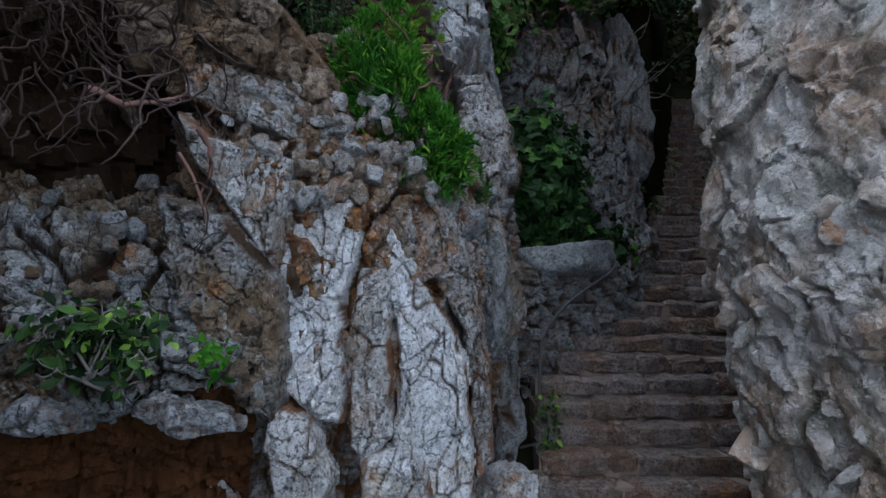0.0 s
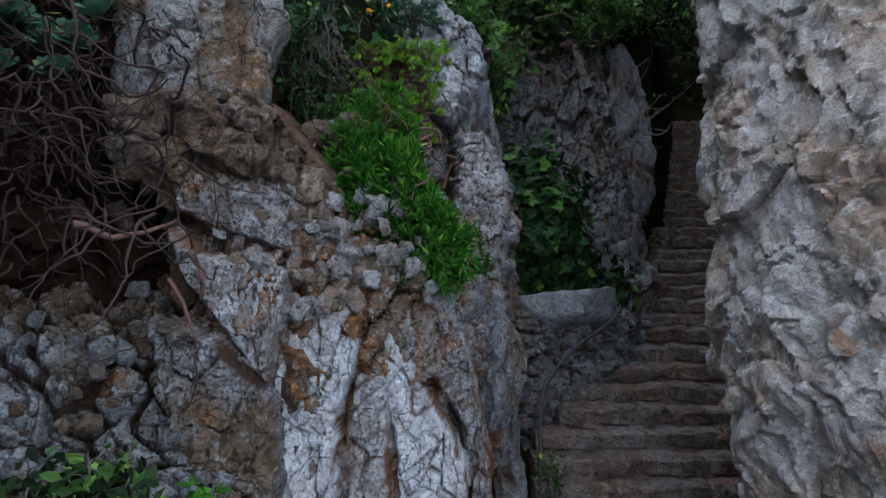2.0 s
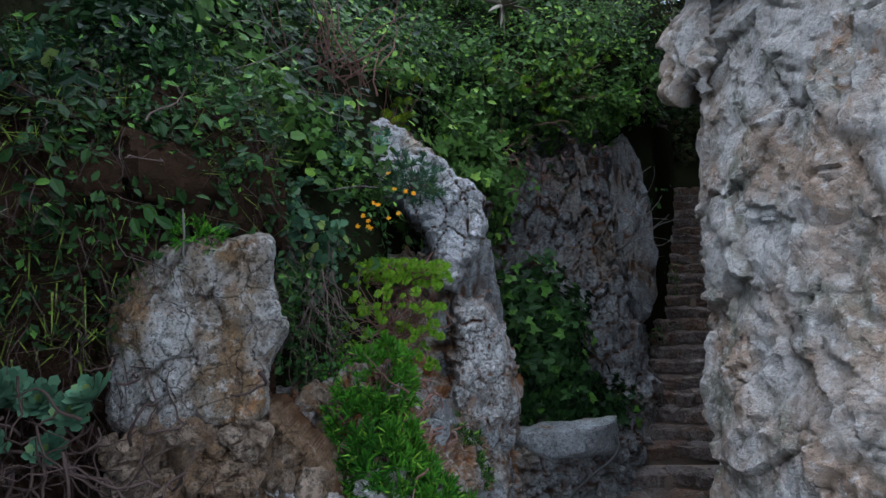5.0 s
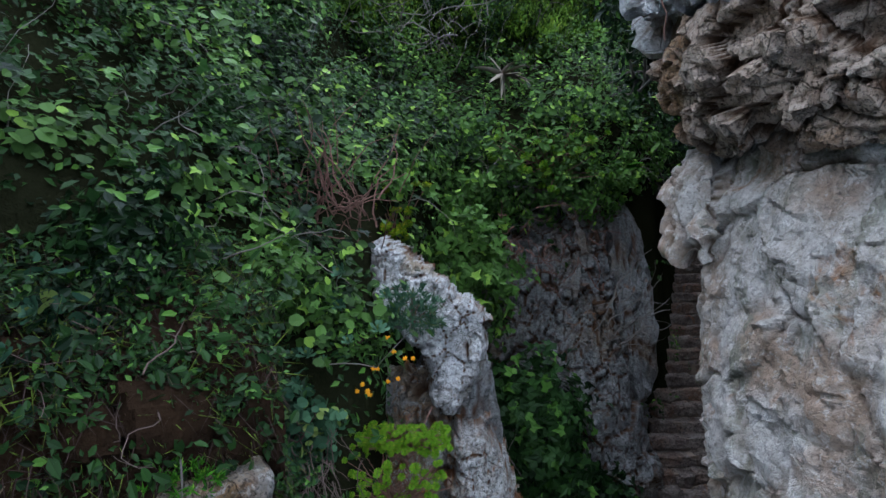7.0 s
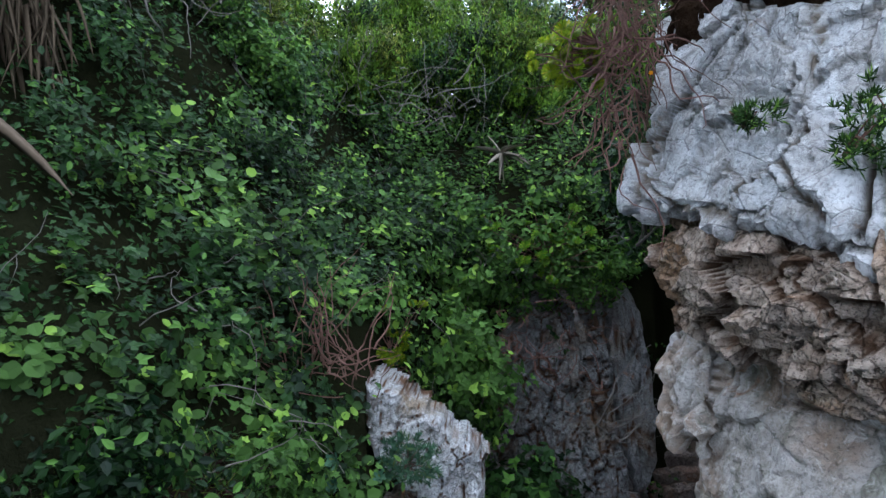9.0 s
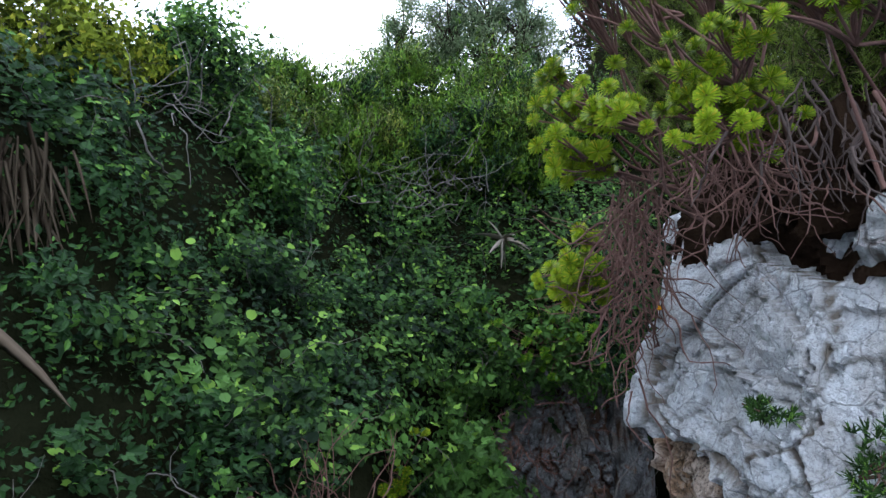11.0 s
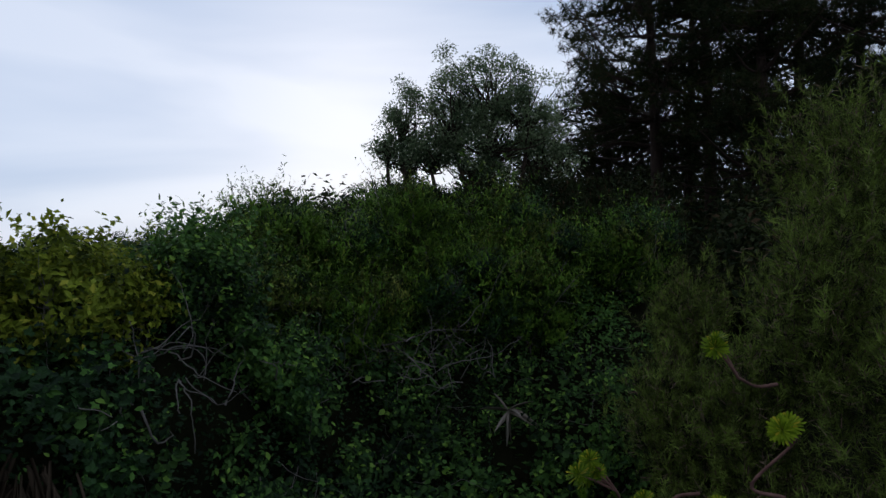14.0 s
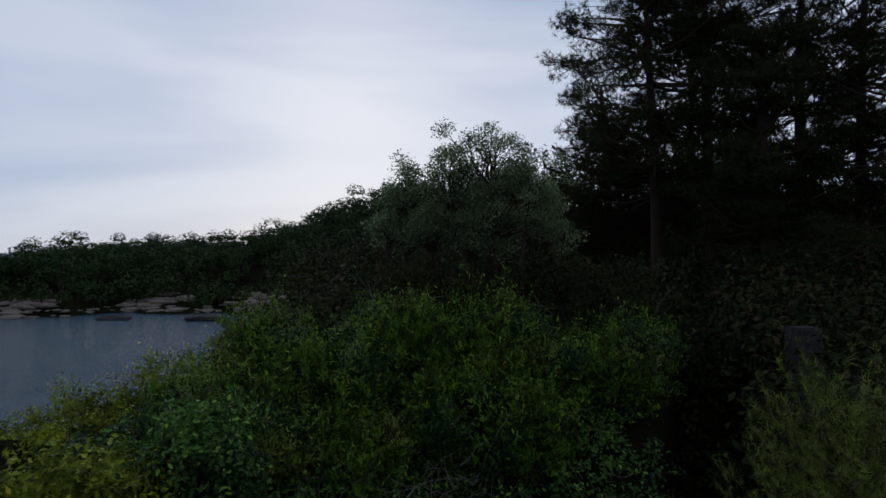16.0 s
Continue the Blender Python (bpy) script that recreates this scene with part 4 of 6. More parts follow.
strew("stone", TAN, ledge.at(u, v) + 0.02 * ledge.normal(u, v), r.uniform(0.06, 0.16, 60), rubble, r)
u, v = r.uniform(0.02, 0.42, 150), r.uniform(0.68, 0.9, 150)
strew("stone", TAN, crag.at(u, v) + 0.04 * crag.normal(u, v), r.uniform(0.06, 0.2, 150), cliff_left, r)
u, v = r.uniform(0.16, 0.4, 90), r.uniform(0.66, 0.78, 90)
strew("stone", CHIP, crag.at(u, v) + 0.1 * crag.normal(u, v), r.uniform(0.05, 0.15, 90), cliff_left, r)
x, z = r.uniform(-1.65, -0.65, 75), r.uniform(0, 1, 75)
strew("stone", TAN, np.stack([x, 3.07 + 0.45 * (x + 1.65) - 0.03 * z, np.interp(x, [-1.65, -1.0, -0.6], [6.1, 5.95, 5.8]) + z * np.interp(x, [-1.65, -1.0, -0.6], [0.45, 0.55, 0.3])], 1), 0.08 + 0.16 * r.uniform(0, 1, 75) ** 2, cliff_left, r)
u, v = r.uniform(0.3, 1.0, 60), r.uniform(0.04, 0.36, 60)
strew("stone", TAN, earth.at(u, v) + 0.02 * earth.normal(u, v), 0.06 + 0.12 * r.uniform(0, 1, 60) ** 2, bank_earth, r)
u, v = r.uniform(0.42, 0.98, 80), r.uniform(0.25, 0.8, 80)
strew("stone", GREY, crag.at(u, v) + 0.02 * crag.normal(u, v), r.uniform(0.1, 0.26, 80), cliff_left, r)
u, v = r.uniform(0.1, 0.75, 120), r.uniform(0.1, 0.36, 120)
strew("stone", stone_set("stone", range(70, 77), (0.5, 0.45, 0.35), M_WALL, 3, 0.12, 5), wall.at(u, v) - 0.06 * wall.normal(u, v), r.uniform(0.12, 0.3, 120), cliff_right, r)
u, v = r.uniform(0.3, 0.9, 70), r.uniform(0.0, 0.2, 70)
strew("stone", TAN, cap.at(u, v) - (0, 0, 0.12), r.uniform(0.14, 0.34, 70), cliff_right, r)

# ---------------- stairs ----------------
stairs = empty("staircase", (2.2, 4.45, 2.4))
tagged(stairs, "worn stone stairs climbing a narrow gully between rocks", "stairs")
r = np.random.default_rng(12)
ys = np.concatenate([4.45 + 0.29 * np.arange(13), 8.24 + 0.241 * np.arange(1, 24)])


def step_left(y):
    return float(np.interp(y, [4.0, 6.4, 6.75, 7.1, 7.45, 7.8, 8.2, 9.5, 10.7, 14.0], [0.9, 1.08, 1.12, 1.5, 1.72, 2.2, 2.72, 3.3, 3.88, 5.2]))


for i, y in enumerate(ys):
    z = 2.4 + 0.196 * i
    x0, x1 = step_left(y) - 0.12, float(gully_right(y)) + 0.35
    st = new("step", None)
    st.parent = stairs
    st.matrix_parent_inverse = stairs.matrix_basis.inverted()
    x = x0
    while x < x1 - 0.1:
        w = min(r.uniform(0.28, 0.8), x1 - x)
        if x1 - x - w < 0.2:
            w = x1 - x
        bm = bmesh.new()
        bmesh.ops.create_cube(bm, size=1)
        bmesh.ops.subdivide_edges(bm, edges=bm.edges[:], cuts=5, use_grid_fill=True)
        run = 0.36
        dz, dy, lean = r.normal(0, 0.008), r.normal(0, 0.016), r.normal(0, 0.014)
        q = np.array([q.co for q in bm.verts])
        rim = np.clip((np.abs(q) - 0.38) / 0.12, 0, 1)
        worn = (rim[:, 1] * rim[:, 2] + rim[:, 0] * rim[:, 2] + rim[:, 0] * rim[:, 1])
        world_at = np.stack([x + (q[:, 0] + 0.5) * w, y + dy + (q[:, 1] + 0.5) * run, z + dz - 0.2 + (q[:, 2] + 0.5) * 0.205 + lean * q[:, 0]], 1)
        out = -q / (np.linalg.norm(q, axis=1)[:, None] + 1e-6)
        world_at += out * 0.03 * worn[:, None] + 0.026 * np.stack([fbm(world_at * 6, 4, 0.65, 3 + k) for k in range(3)], 1)
        for vert, co in zip(bm.verts, world_at):
            vert.co = co
        o = part("stone", bm, M_STEP, st)
        o.matrix_parent_inverse = Matrix.Identity(4)
        x += w - 0.01
    bm = bmesh.new()
    bmesh.ops.create_cube(bm, size=1, matrix=Matrix.LocRotScale(((x0 + x1) / 2, y + 0.26, z - 0.26), None, (x1 - x0, 0.42, 0.46)))
    part("bed", bm, M_MORTAR, st)

# retaining wall of rubble beside the stairs
rub = Face([(0.55, 7.0), (0.85, 7.25), (1.25, 7.38), (1.75, 7.5), (2.15, 7.75), (2.5, 8.1), (2.75, 8.6)], [(0.05, 2.4), (0.05, 4.0), (0.0, 5.0), (-0.03, 5.22), (-0.5, 5.24), (-1.4, 5.3)])
bank = rub.make("retaining_wall", 0.03, [(0.3, 0.07, 0.4, 0.06), (0.12, 0.03, 0.4, 0.02)], M_SHADEROCK, 150, (0, 0, 0), (1.2, 1, 0.8), 0.02, 0.015)
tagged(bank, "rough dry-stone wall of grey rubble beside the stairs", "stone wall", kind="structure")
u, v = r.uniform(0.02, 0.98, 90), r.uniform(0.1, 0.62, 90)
strew("stone", stone_set("stone", range(80, 86), (0.5, 0.4, 0.34), M_SHADEROCK), rub.at(u, v), r.uniform(0.16, 0.34, 90), bank, r)
bench = rock("stone_slab", (1.48, 7.55, 5.27), (0.74, 0.34, 0.22), 301, M_PALE, (0, -1, 4), 5, planes=6, box=0.86, rough=0.05)
tagged(bench, "thick grey limestone slab lying on the rubble wall", "stone slab")

# unseen rock added beside and behind the camera's foot, keeping light off the left
side = Face([(-5.0, -6.0), (-2.9, -3.6), (-2.0, -1.5), (-1.75, 0.0), (-2.1, 1.0), (-3.2, 1.5), (-5.6, 3.2)], [(0.6, -2.0), (0.1, 3.0), (0.0, 8.5), (-0.4, 10.0), (-2.5, 10.6)], dip=(-2.5, -1.5, 1.5, 3.0, 4.0))
o = side.make("cove_side", 0.12, [(0.9, 0.12, 0.4, 0.08)], M_ROCK, 170, (0, 0, 0), (1, 1, 1), 0.15, 0.03)
tagged(o, "unseen plain grey rock wall added to shade the left", "rock", kind="structure")


# ---------------- plants ----------------
def shell(r, n, at, radii, lump=0.3, low=0.55, freq=1.6):
    """Places and outward ways in the outer layer of an uneven crown."""
    d = r.normal(size=(n, 3))
    d /= np.linalg.norm(d, axis=1)[:, None]
    rad = (1 + lump * fbm(d * freq + np.array(at) * 1.7, 3)) * r.uniform(low, 1.05, n) ** 0.6
    p = np.array(at) + d * rad[:, None] * np.array(radii)
    return p, d / np.array(radii) * np.mean(radii)


def shrub(name, at, radii, n, size, shape, material, label, category="shrub", group="", seed=1, lump=0.35, stems=7, wood=None, spread=0.8, low=0.45, freq=1.8, upright=None, shoot=1.0):
    r = np.random.default_rng(seed)
    e = empty(name, (at[0], at[1], at[2] - radii[2] * 0.8))
    p, w = shell(r, n // 12, at, radii, lump, low, freq)
    out = w / np.linalg.norm(w, axis=1)[:, None] + (0, 0, 0.5) + r.normal(0, 0.35, w.shape)
    p, w = np.repeat(p, 12, 0) + np.repeat(out, 12, 0) * r.uniform(-1.6, 0.9, (n // 12 * 12, 1)) * size * shoot, np.repeat(w, 12, 0)
    p, n = p + r.normal(0, 0.55 * size / shoot, p.shape), len(p)
    f = leaves("foliage", p, w + (0, 0, 0.5), r.uniform(0.7, 1.3, n) * size, shape, material, e, spread=spread, r=r, face=None if upright is None else w * 0.7 + (0, 0, upright))
    f.matrix_parent_inverse = Matrix.Translation((-e.location[0], -e.location[1], -e.location[2]))
    lines = []
    for _ in range(stems):
        q, _w = shell(r, 1, at, np.array(radii) * 0.95, lump, 0.8)
        a = np.array(e.location) + r.normal(0, 0.12, 3) * np.array(radii)
        m = (a + q[0]) / 2 + r.normal(0, 0.12, 3) * np.array(radii)
        lines.append((bend([a, m, q[0]], 9), np.linspace(0.022, 0.004, 9) * (np.mean(radii) ** 0.5)))
        for _k in range(4):
            s = m + (q[0] - m) * r.uniform(0.1, 0.9)
            lines.append((wander(s, (q[0] - a) + r.normal(0, 0.5, 3), np.mean(radii) * 0.45, 6, 0.3, r), np.linspace(0.006, 0.002, 6)))
    if lines:
        v, fc = tubes(lines, 4)
        o = build("stem", v, fc, wood or M_TWIG, e)
        o.matrix_parent_inverse = f.matrix_parent_inverse
    return tagged(e, label, category, group)


def slope_points(r, n, x0, x1, y0, y1, thick, keep=None, gap=1.0):
    """Places over the slope, spread evenly over its surface, with the way that it faces."""
    x, y = r.uniform(x0, x1, n * 3), r.uniform(y0, y1, n * 3)
    e = 0.15
    gxx, gyy = (height(x + e, y) - height(x - e, y)) / (2 * e), (height(x, y + e) - height(x, y - e)) / (2 * e)
    steep = np.minimum(np.sqrt(1 + gxx ** 2 + gyy ** 2), 4)
    ok = (r.uniform(0, 4, n * 3) < steep) & (x < gully_left(y) + 0.25) & ((height(x, y) > 7.0) | (y > 5.6))
    if keep is not None:
        ok &= keep(x, y)
    # More gaps leftwards, so the near-black ground darkens that side.
    ok &= fbm(np.stack([x * 2.6, y * 2.6, 0 * x], 1), 3, salt=33) > -0.62 + 0.3 * gap + 0.38 * np.clip((-x - 1.0) / 2.0, 0, 1)
    x, y, gxx, gyy = x[ok][:n], y[ok][:n], gxx[ok][:n], gyy[ok][:n]
    nrm = np.stack([-gxx, -gyy, np.ones_like(x)], 1)
    nrm /= np.linalg.norm(nrm, axis=1)[:, None]
    p = np.stack([x, y, height(x, y)], 1)
    mound = thick * (0.8 + 0.8 * fbm(p * 0.8, 3, salt=9) + 0.45 * fbm(p * 2.6, 2, salt=12))
    return p + nrm * (np.maximum(mound, 0.05) * r.uniform(0.25, 1.1, len(x)))[:, None], nrm


def sprays(r, p, n, k, size):
    """k leaves along a short shoot at each place."""
    way = n + (0, 0, 0.3) + r.normal(0, 0.6, p.shape)
    q = np.repeat(p, k, 0) + np.repeat(way, k, 0) * r.uniform(-0.5, 1.2, (len(p) * k, 1)) * size + r.normal(0, 0.35 * size, (len(p) * k, 3))
    return q, np.repeat(n, k, 0)


def bare(x, y):
    """True away from the boulder, the fin and the front of the crag."""
    a = ((x + 1.3) / 0.5) ** 2 + ((y - 3.2) / 0.6) ** 2 > 1
    c = ((x + 0.1) / 1.0) ** 2 + ((y - 6.0) / 0.75) ** 2 > 1
    d = ((x - 1.1) / 0.28) ** 2 + ((y - 10.3) / 0.3) ** 2 > 1
    return a & c & d & (y > np.interp(x, [-4, -2.2, -1.3, -0.4, 0.1, 0.7], [1.6, 2.5, 3.2, 4.4, 5.2, 6.9]))


# climbing leaves over the whole slope: large near ones, smaller higher up
r = np.random.default_rng(31)
p, n = sprays(r, *slope_points(r, 5000, -5.2, 3.6, 2.2, 10.5, 0.5, bare, 1.35), 6, 0.14)
# Leaves turn to the darker green leftwards, painting shade onto that side.
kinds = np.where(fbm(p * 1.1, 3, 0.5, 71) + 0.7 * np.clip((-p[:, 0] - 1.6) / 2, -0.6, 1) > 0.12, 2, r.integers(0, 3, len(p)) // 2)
for k, name, shape, mt, label in ((0, "mallow", "round", M_IVY, "rounded green mallow leaves covering the slope"), (1, "ivy", "lobed", M_IVY, "carpet of ivy and fig-like leaves covering the slope"), (2, "dark_ivy", "lobed", M_IVYDARK, "ivy leaves darkened to stand in for shade on the left slope")):
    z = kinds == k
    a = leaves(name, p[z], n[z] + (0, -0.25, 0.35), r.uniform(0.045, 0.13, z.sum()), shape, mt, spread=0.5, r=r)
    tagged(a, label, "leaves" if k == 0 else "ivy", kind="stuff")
p, n = sprays(r, *slope_points(r, 8600, -5.5, 4.2, 5.0, 13.5, 0.5, bare, 0.7), 6, 0.13)
# Same leftward switch to darker green here, in place of shade.
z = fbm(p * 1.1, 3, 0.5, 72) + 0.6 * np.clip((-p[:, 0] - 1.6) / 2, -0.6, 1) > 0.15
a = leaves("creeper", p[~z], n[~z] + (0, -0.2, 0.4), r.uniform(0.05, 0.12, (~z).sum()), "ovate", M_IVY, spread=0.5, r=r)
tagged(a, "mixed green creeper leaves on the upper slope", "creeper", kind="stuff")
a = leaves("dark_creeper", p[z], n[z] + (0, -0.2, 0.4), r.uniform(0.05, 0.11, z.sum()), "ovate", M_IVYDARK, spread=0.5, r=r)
tagged(a, "creeper leaves darkened to stand in for shade on the upper left", "creeper", kind="stuff")
# Dark leaves fill the gaps as painted shade.
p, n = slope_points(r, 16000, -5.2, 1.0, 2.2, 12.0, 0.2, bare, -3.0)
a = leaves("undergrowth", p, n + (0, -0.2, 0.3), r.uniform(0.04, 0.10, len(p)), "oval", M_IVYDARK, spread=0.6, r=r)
tagged(a, "leafy undergrowth, its green darkened as shade between the leaves", "undergrowth", kind="stuff")
# thin bare stems through it
lines = []
p, n = slope_points(r, 420, -5.0, 3.4, 3.0, 13.0, 0.5, bare)
for q, w in zip(p, n):
    k = r.uniform(0.3, 1.1)
    lines.append((wander(q, w * 0.4 + r.normal(0, 0.6, 3), k, 8, 0.28, r), np.linspace(r.uniform(0.004, 0.008), 0.002, 8)))
a = build("dry_stems", *tubes(lines, 4), M_TWIG)
tagged(a, "thin grey dry stems poking through the ivy", "stems", kind="stuff")

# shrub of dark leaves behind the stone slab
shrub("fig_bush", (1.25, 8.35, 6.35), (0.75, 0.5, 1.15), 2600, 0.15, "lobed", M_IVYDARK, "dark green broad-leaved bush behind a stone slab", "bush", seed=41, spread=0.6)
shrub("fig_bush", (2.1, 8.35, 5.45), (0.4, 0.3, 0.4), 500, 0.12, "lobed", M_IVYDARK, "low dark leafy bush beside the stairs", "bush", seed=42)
shrub("fig_bush", (0.35, 8.2, 8.5), (0.7, 0.6, 0.9), 1700, 0.13, "lobed", M_IVY, "green leafy bush hanging over the gully", "bush", seed=43)
shrub("gully_bush", (1.3, 9.9, 10.2), (1.3, 0.7, 0.9), 3400, 0.12, "ovate", M_IVY, "leafy green bush on top of the back rock", "bush", seed=44)
shrub("gully_bush", (2.9, 10.6, 10.6), (1.1, 0.7, 0.9), 2800, 0.11, "ovate", M_IVY, "leafy green bush beside the gully head", "bush", seed=45)

shrub("gully_bush", (0.3, 9.4, 9.9), (0.9, 0.7, 0.9), 2400, 0.12, "ovate", M_IVY, "green leafy bush above the gully", "bush", seed=46)

shrub("gully_bush", (1.8, 5.5, 10.9), (0.4, 0.5, 0.8), 1200, 0.09, "oval", M_IVYDARK, "dark bush behind the overhang", "bush", seed=47)

shrub("gully_bush", (2.3, 9.55, 9.95), (0.8, 0.35, 0.5), 1500, 0.09, "ovate", M_IVY, "green leaves hanging over the back rock", "bush", seed=48)
shrub("gully_bush", (4.1, 11.5, 10.9), (0.8, 0.5, 0.9), 1800, 0.1, "ovate", M_IVYDARK, "dark leafy bush at the head of the stairs", "bush", seed=49)

# dry grass and weeds on the earth bank
r = np.random.default_rng(36)
u, v = r.uniform(0.2, 1.0, 2600), r.uniform(0.45, 1.0, 2600)
q, w = earth.at(u, v), earth.normal(u, v)
a = leaves("dry_grass", q + 0.05 * w, r.normal(size=q.shape), r.uniform(0.12, 0.34, len(q)), "needle", M_HEATH, face=w * 0.7 + (0.1, -0.2, -0.5), r=r)
tagged(a, "dull dry grass hanging on the earth bank", "grass", kind="stuff")
u, v = r.uniform(0.2, 1.0, 5200), r.uniform(0.3, 1.0, 5200)
q, w = earth.at(u, v), earth.normal(u, v)
a = leaves("bank_stems", q + w * r.uniform(0.0, 0.2, len(q))[:, None], r.normal(size=q.shape), r.uniform(0.1, 0.3, len(q)), "thread", M_DARKROOT, face=w * 0.4 + (0.15, -0.1, -0.8), spread=0.5, r=r)
tagged(a, "tangle of thin brown dry stems hanging over the earth bank", "stems", kind="stuff")
u, v = r.uniform(0.2, 1.0, 10000), r.uniform(0, 1, 10000) ** 0.6 * 0.6 + 0.4
q, w = earth.at(u, v), earth.normal(u, v)
z = fbm(q * 2.2, 3, 0.5, 81) > -0.1
a = leaves("bank_creeper", (q + w * r.uniform(0.02, 0.22, len(q))[:, None])[z], (w + (0, 0, 0.3))[z], r.uniform(0.025, 0.07, z.sum()), "oval", M_IVYDARK, r=r)
tagged(a, "small dark leaves creeping over the earth bank", "creeper", kind="stuff")
u, v = r.uniform(0.2, 1.0, 1500), r.uniform(0.6, 1.0, 1500)
q, w = earth.at(u, v), earth.normal(u, v)
a = leaves("bank_weeds", q + w * r.uniform(0.05, 0.25, len(q))[:, None], w + (0, 0, 0.3), r.uniform(0.05, 0.11, len(q)), "ovate", M_IVYDARK, r=r)
tagged(a, "dark weeds along the top of the earth bank", "weeds", kind="stuff")

# plants on the bank behind the boulder
# Most get the dark leaf, which also carries the bank's deep shade.
BANK = [((-1.62, 3.35, 8.05), (0.34, 0.26, 0.24), 1500, 0.05, "oval", M_IVYDARK, "fine-leaved dark green shrub on the earth bank"), ((-2.15, 3.35, 8.25), (0.32, 0.25, 0.3), 500, 0.085, "round", M_GREYLEAF, "grey-green round-leaved plant on the bank"),
        ((-1.3, 4.5, 8.45), (0.36, 0.3, 0.3), 650, 0.09, "lobed", M_IVY, "green leafy plant above the boulder"), ((-1.95, 3.7, 8.8), (0.4, 0.3, 0.35), 900, 0.085, "ovate", M_IVYDARK, "dark leafy weed on the bank"),
        ((-1.05, 4.15, 7.5), (0.28, 0.22, 0.3), 600, 0.075, "round", M_GREYLEAF, "grey-green round-leaved plant beside the succulents"), ((-1.0, 3.85, 7.1), (0.22, 0.2, 0.3), 420, 0.06, "oval", M_IVYDARK, "dark weed between boulder and succulents"),
        ((-0.75, 4.9, 8.1), (0.26, 0.22, 0.26), 520, 0.07, "oval", M_IVY, "green weed on the slope"), ((-2.0, 3.1, 7.35), (0.26, 0.18, 0.3), 420, 0.07, "ovate", M_IVYDARK, "dark leafy weed hanging from the bank"),
        ((-0.82, 4.05, 6.8), (0.2, 0.18, 0.3), 520, 0.05, "oval", M_IVYDARK, "dark weed among dry stems beside the samphire"), ((-1.0, 4.35, 7.35), (0.24, 0.2, 0.3), 420, 0.06, "round", M_GREYLEAF, "grey-green leafy plant in the shade of a boulder"),
        ((-1.75, 3.5, 8.55), (0.4, 0.25, 0.25), 900, 0.05, "oval", M_IVYDARK, "fine dark shrub along the top of the bank"),
        ((-1.55, 3.22, 7.95), (0.26, 0.12, 0.2), 1300, 0.04, "oval", M_IVYDARK, "fine-leaved dark green shrub on the earth bank"), ((-1.25, 3.4, 7.85), (0.22, 0.12, 0.16), 800, 0.04, "oval", M_IVYDARK, "fine-leaved dark green shrub on the earth bank")]
for k, (at, radii, n, size, shape, mt, label) in enumerate(BANK):
    shrub("bank_plant", at, radii, n, size, shape, mt, label, "weed", "bank plants", seed=580 + k, stems=6, lump=0.5, wood=M_DARKROOT)

# ---------------- crest shrubs ----------------
CREST = [  # x, y, z, rx, ry, rz
    (-2.4, 12.0, 14.55, 1.2, 1.1, 1.08), (-0.9, 13.3, 14.95, 1.5, 1.2, 1.24), (0.9, 13.5, 14.95, 1.4, 1.2, 1.24), (2.5, 13.0, 14.25, 1.3, 1.1, 1.19), (-3.6, 12.7, 14.85, 1.1, 1.1, 0.97),
    (-1.7, 10.9, 13.30, 1.1, 0.8, 0.97), (0.2, 12.0, 13.85, 1.1, 0.8, 0.97), (1.6, 11.9, 13.55, 1.0, 0.8, 0.97), (3.9, 13.6, 14.55, 1.1, 1.1, 1.30), (-4.3, 10.4, 14.10, 1.1, 1.0, 0.97), (-3.0, 9.9, 13.50, 0.9, 0.9, 0.86)]
for k, c in enumerate(CREST):
    shrub("lentisk_bush", c[:3], c[3:], 9600, 0.1, "plume", M_LENTISK, "dense rounded evergreen bush on the crest of the slope", "bush", "crest bushes", seed=500 + k, stems=6, lump=0.6, freq=2.6, upright=1.0, spread=0.6, shoot=1.9)
r = np.random.default_rng(88)
for k in range(42):
    c = np.array(CREST[k % 11])
    d = r.normal(size=3) + (0, -0.5, 0.9)
    d /= np.linalg.norm(d)
    at = c[:3] + d * c[3:] * (0.82, 0.82, 0.72)
    rad = r.uniform(0.36, 0.66)
    mt, label = ((M_LENTISK, "low bright green bush on the crest of the slope"), (M_BROOM, "olive-green broom-like bush on the crest"), (M_IVYDARK, "small dark leafy bush on the crest"))[int(r.choice(3, p=[0.45, 0.35, 0.2]))]
    shrub("crest_shrub", at, (rad, rad, rad * r.uniform(0.6, 0.9)), 2300, 0.08, "plume", mt, label, "bush", "crest shrubs", seed=640 + k, stems=3, lump=0.45, freq=2.4, upright=r.uniform(0.6, 1.5), spread=0.6, shoot=2.2)
LEFT = [(-3.3, 8.2, 14.3, 0.8, 0.8, 0.85), (-4.3, 6.9, 13.9, 0.9, 0.8, 1.0), (-4.9, 8.6, 13.7, 1.0, 1.0, 0.8), (-2.5, 8.9, 12.9, 0.8, 0.8, 0.7), (-5.2, 6.4, 13.9, 0.8, 0.8, 1.0)]
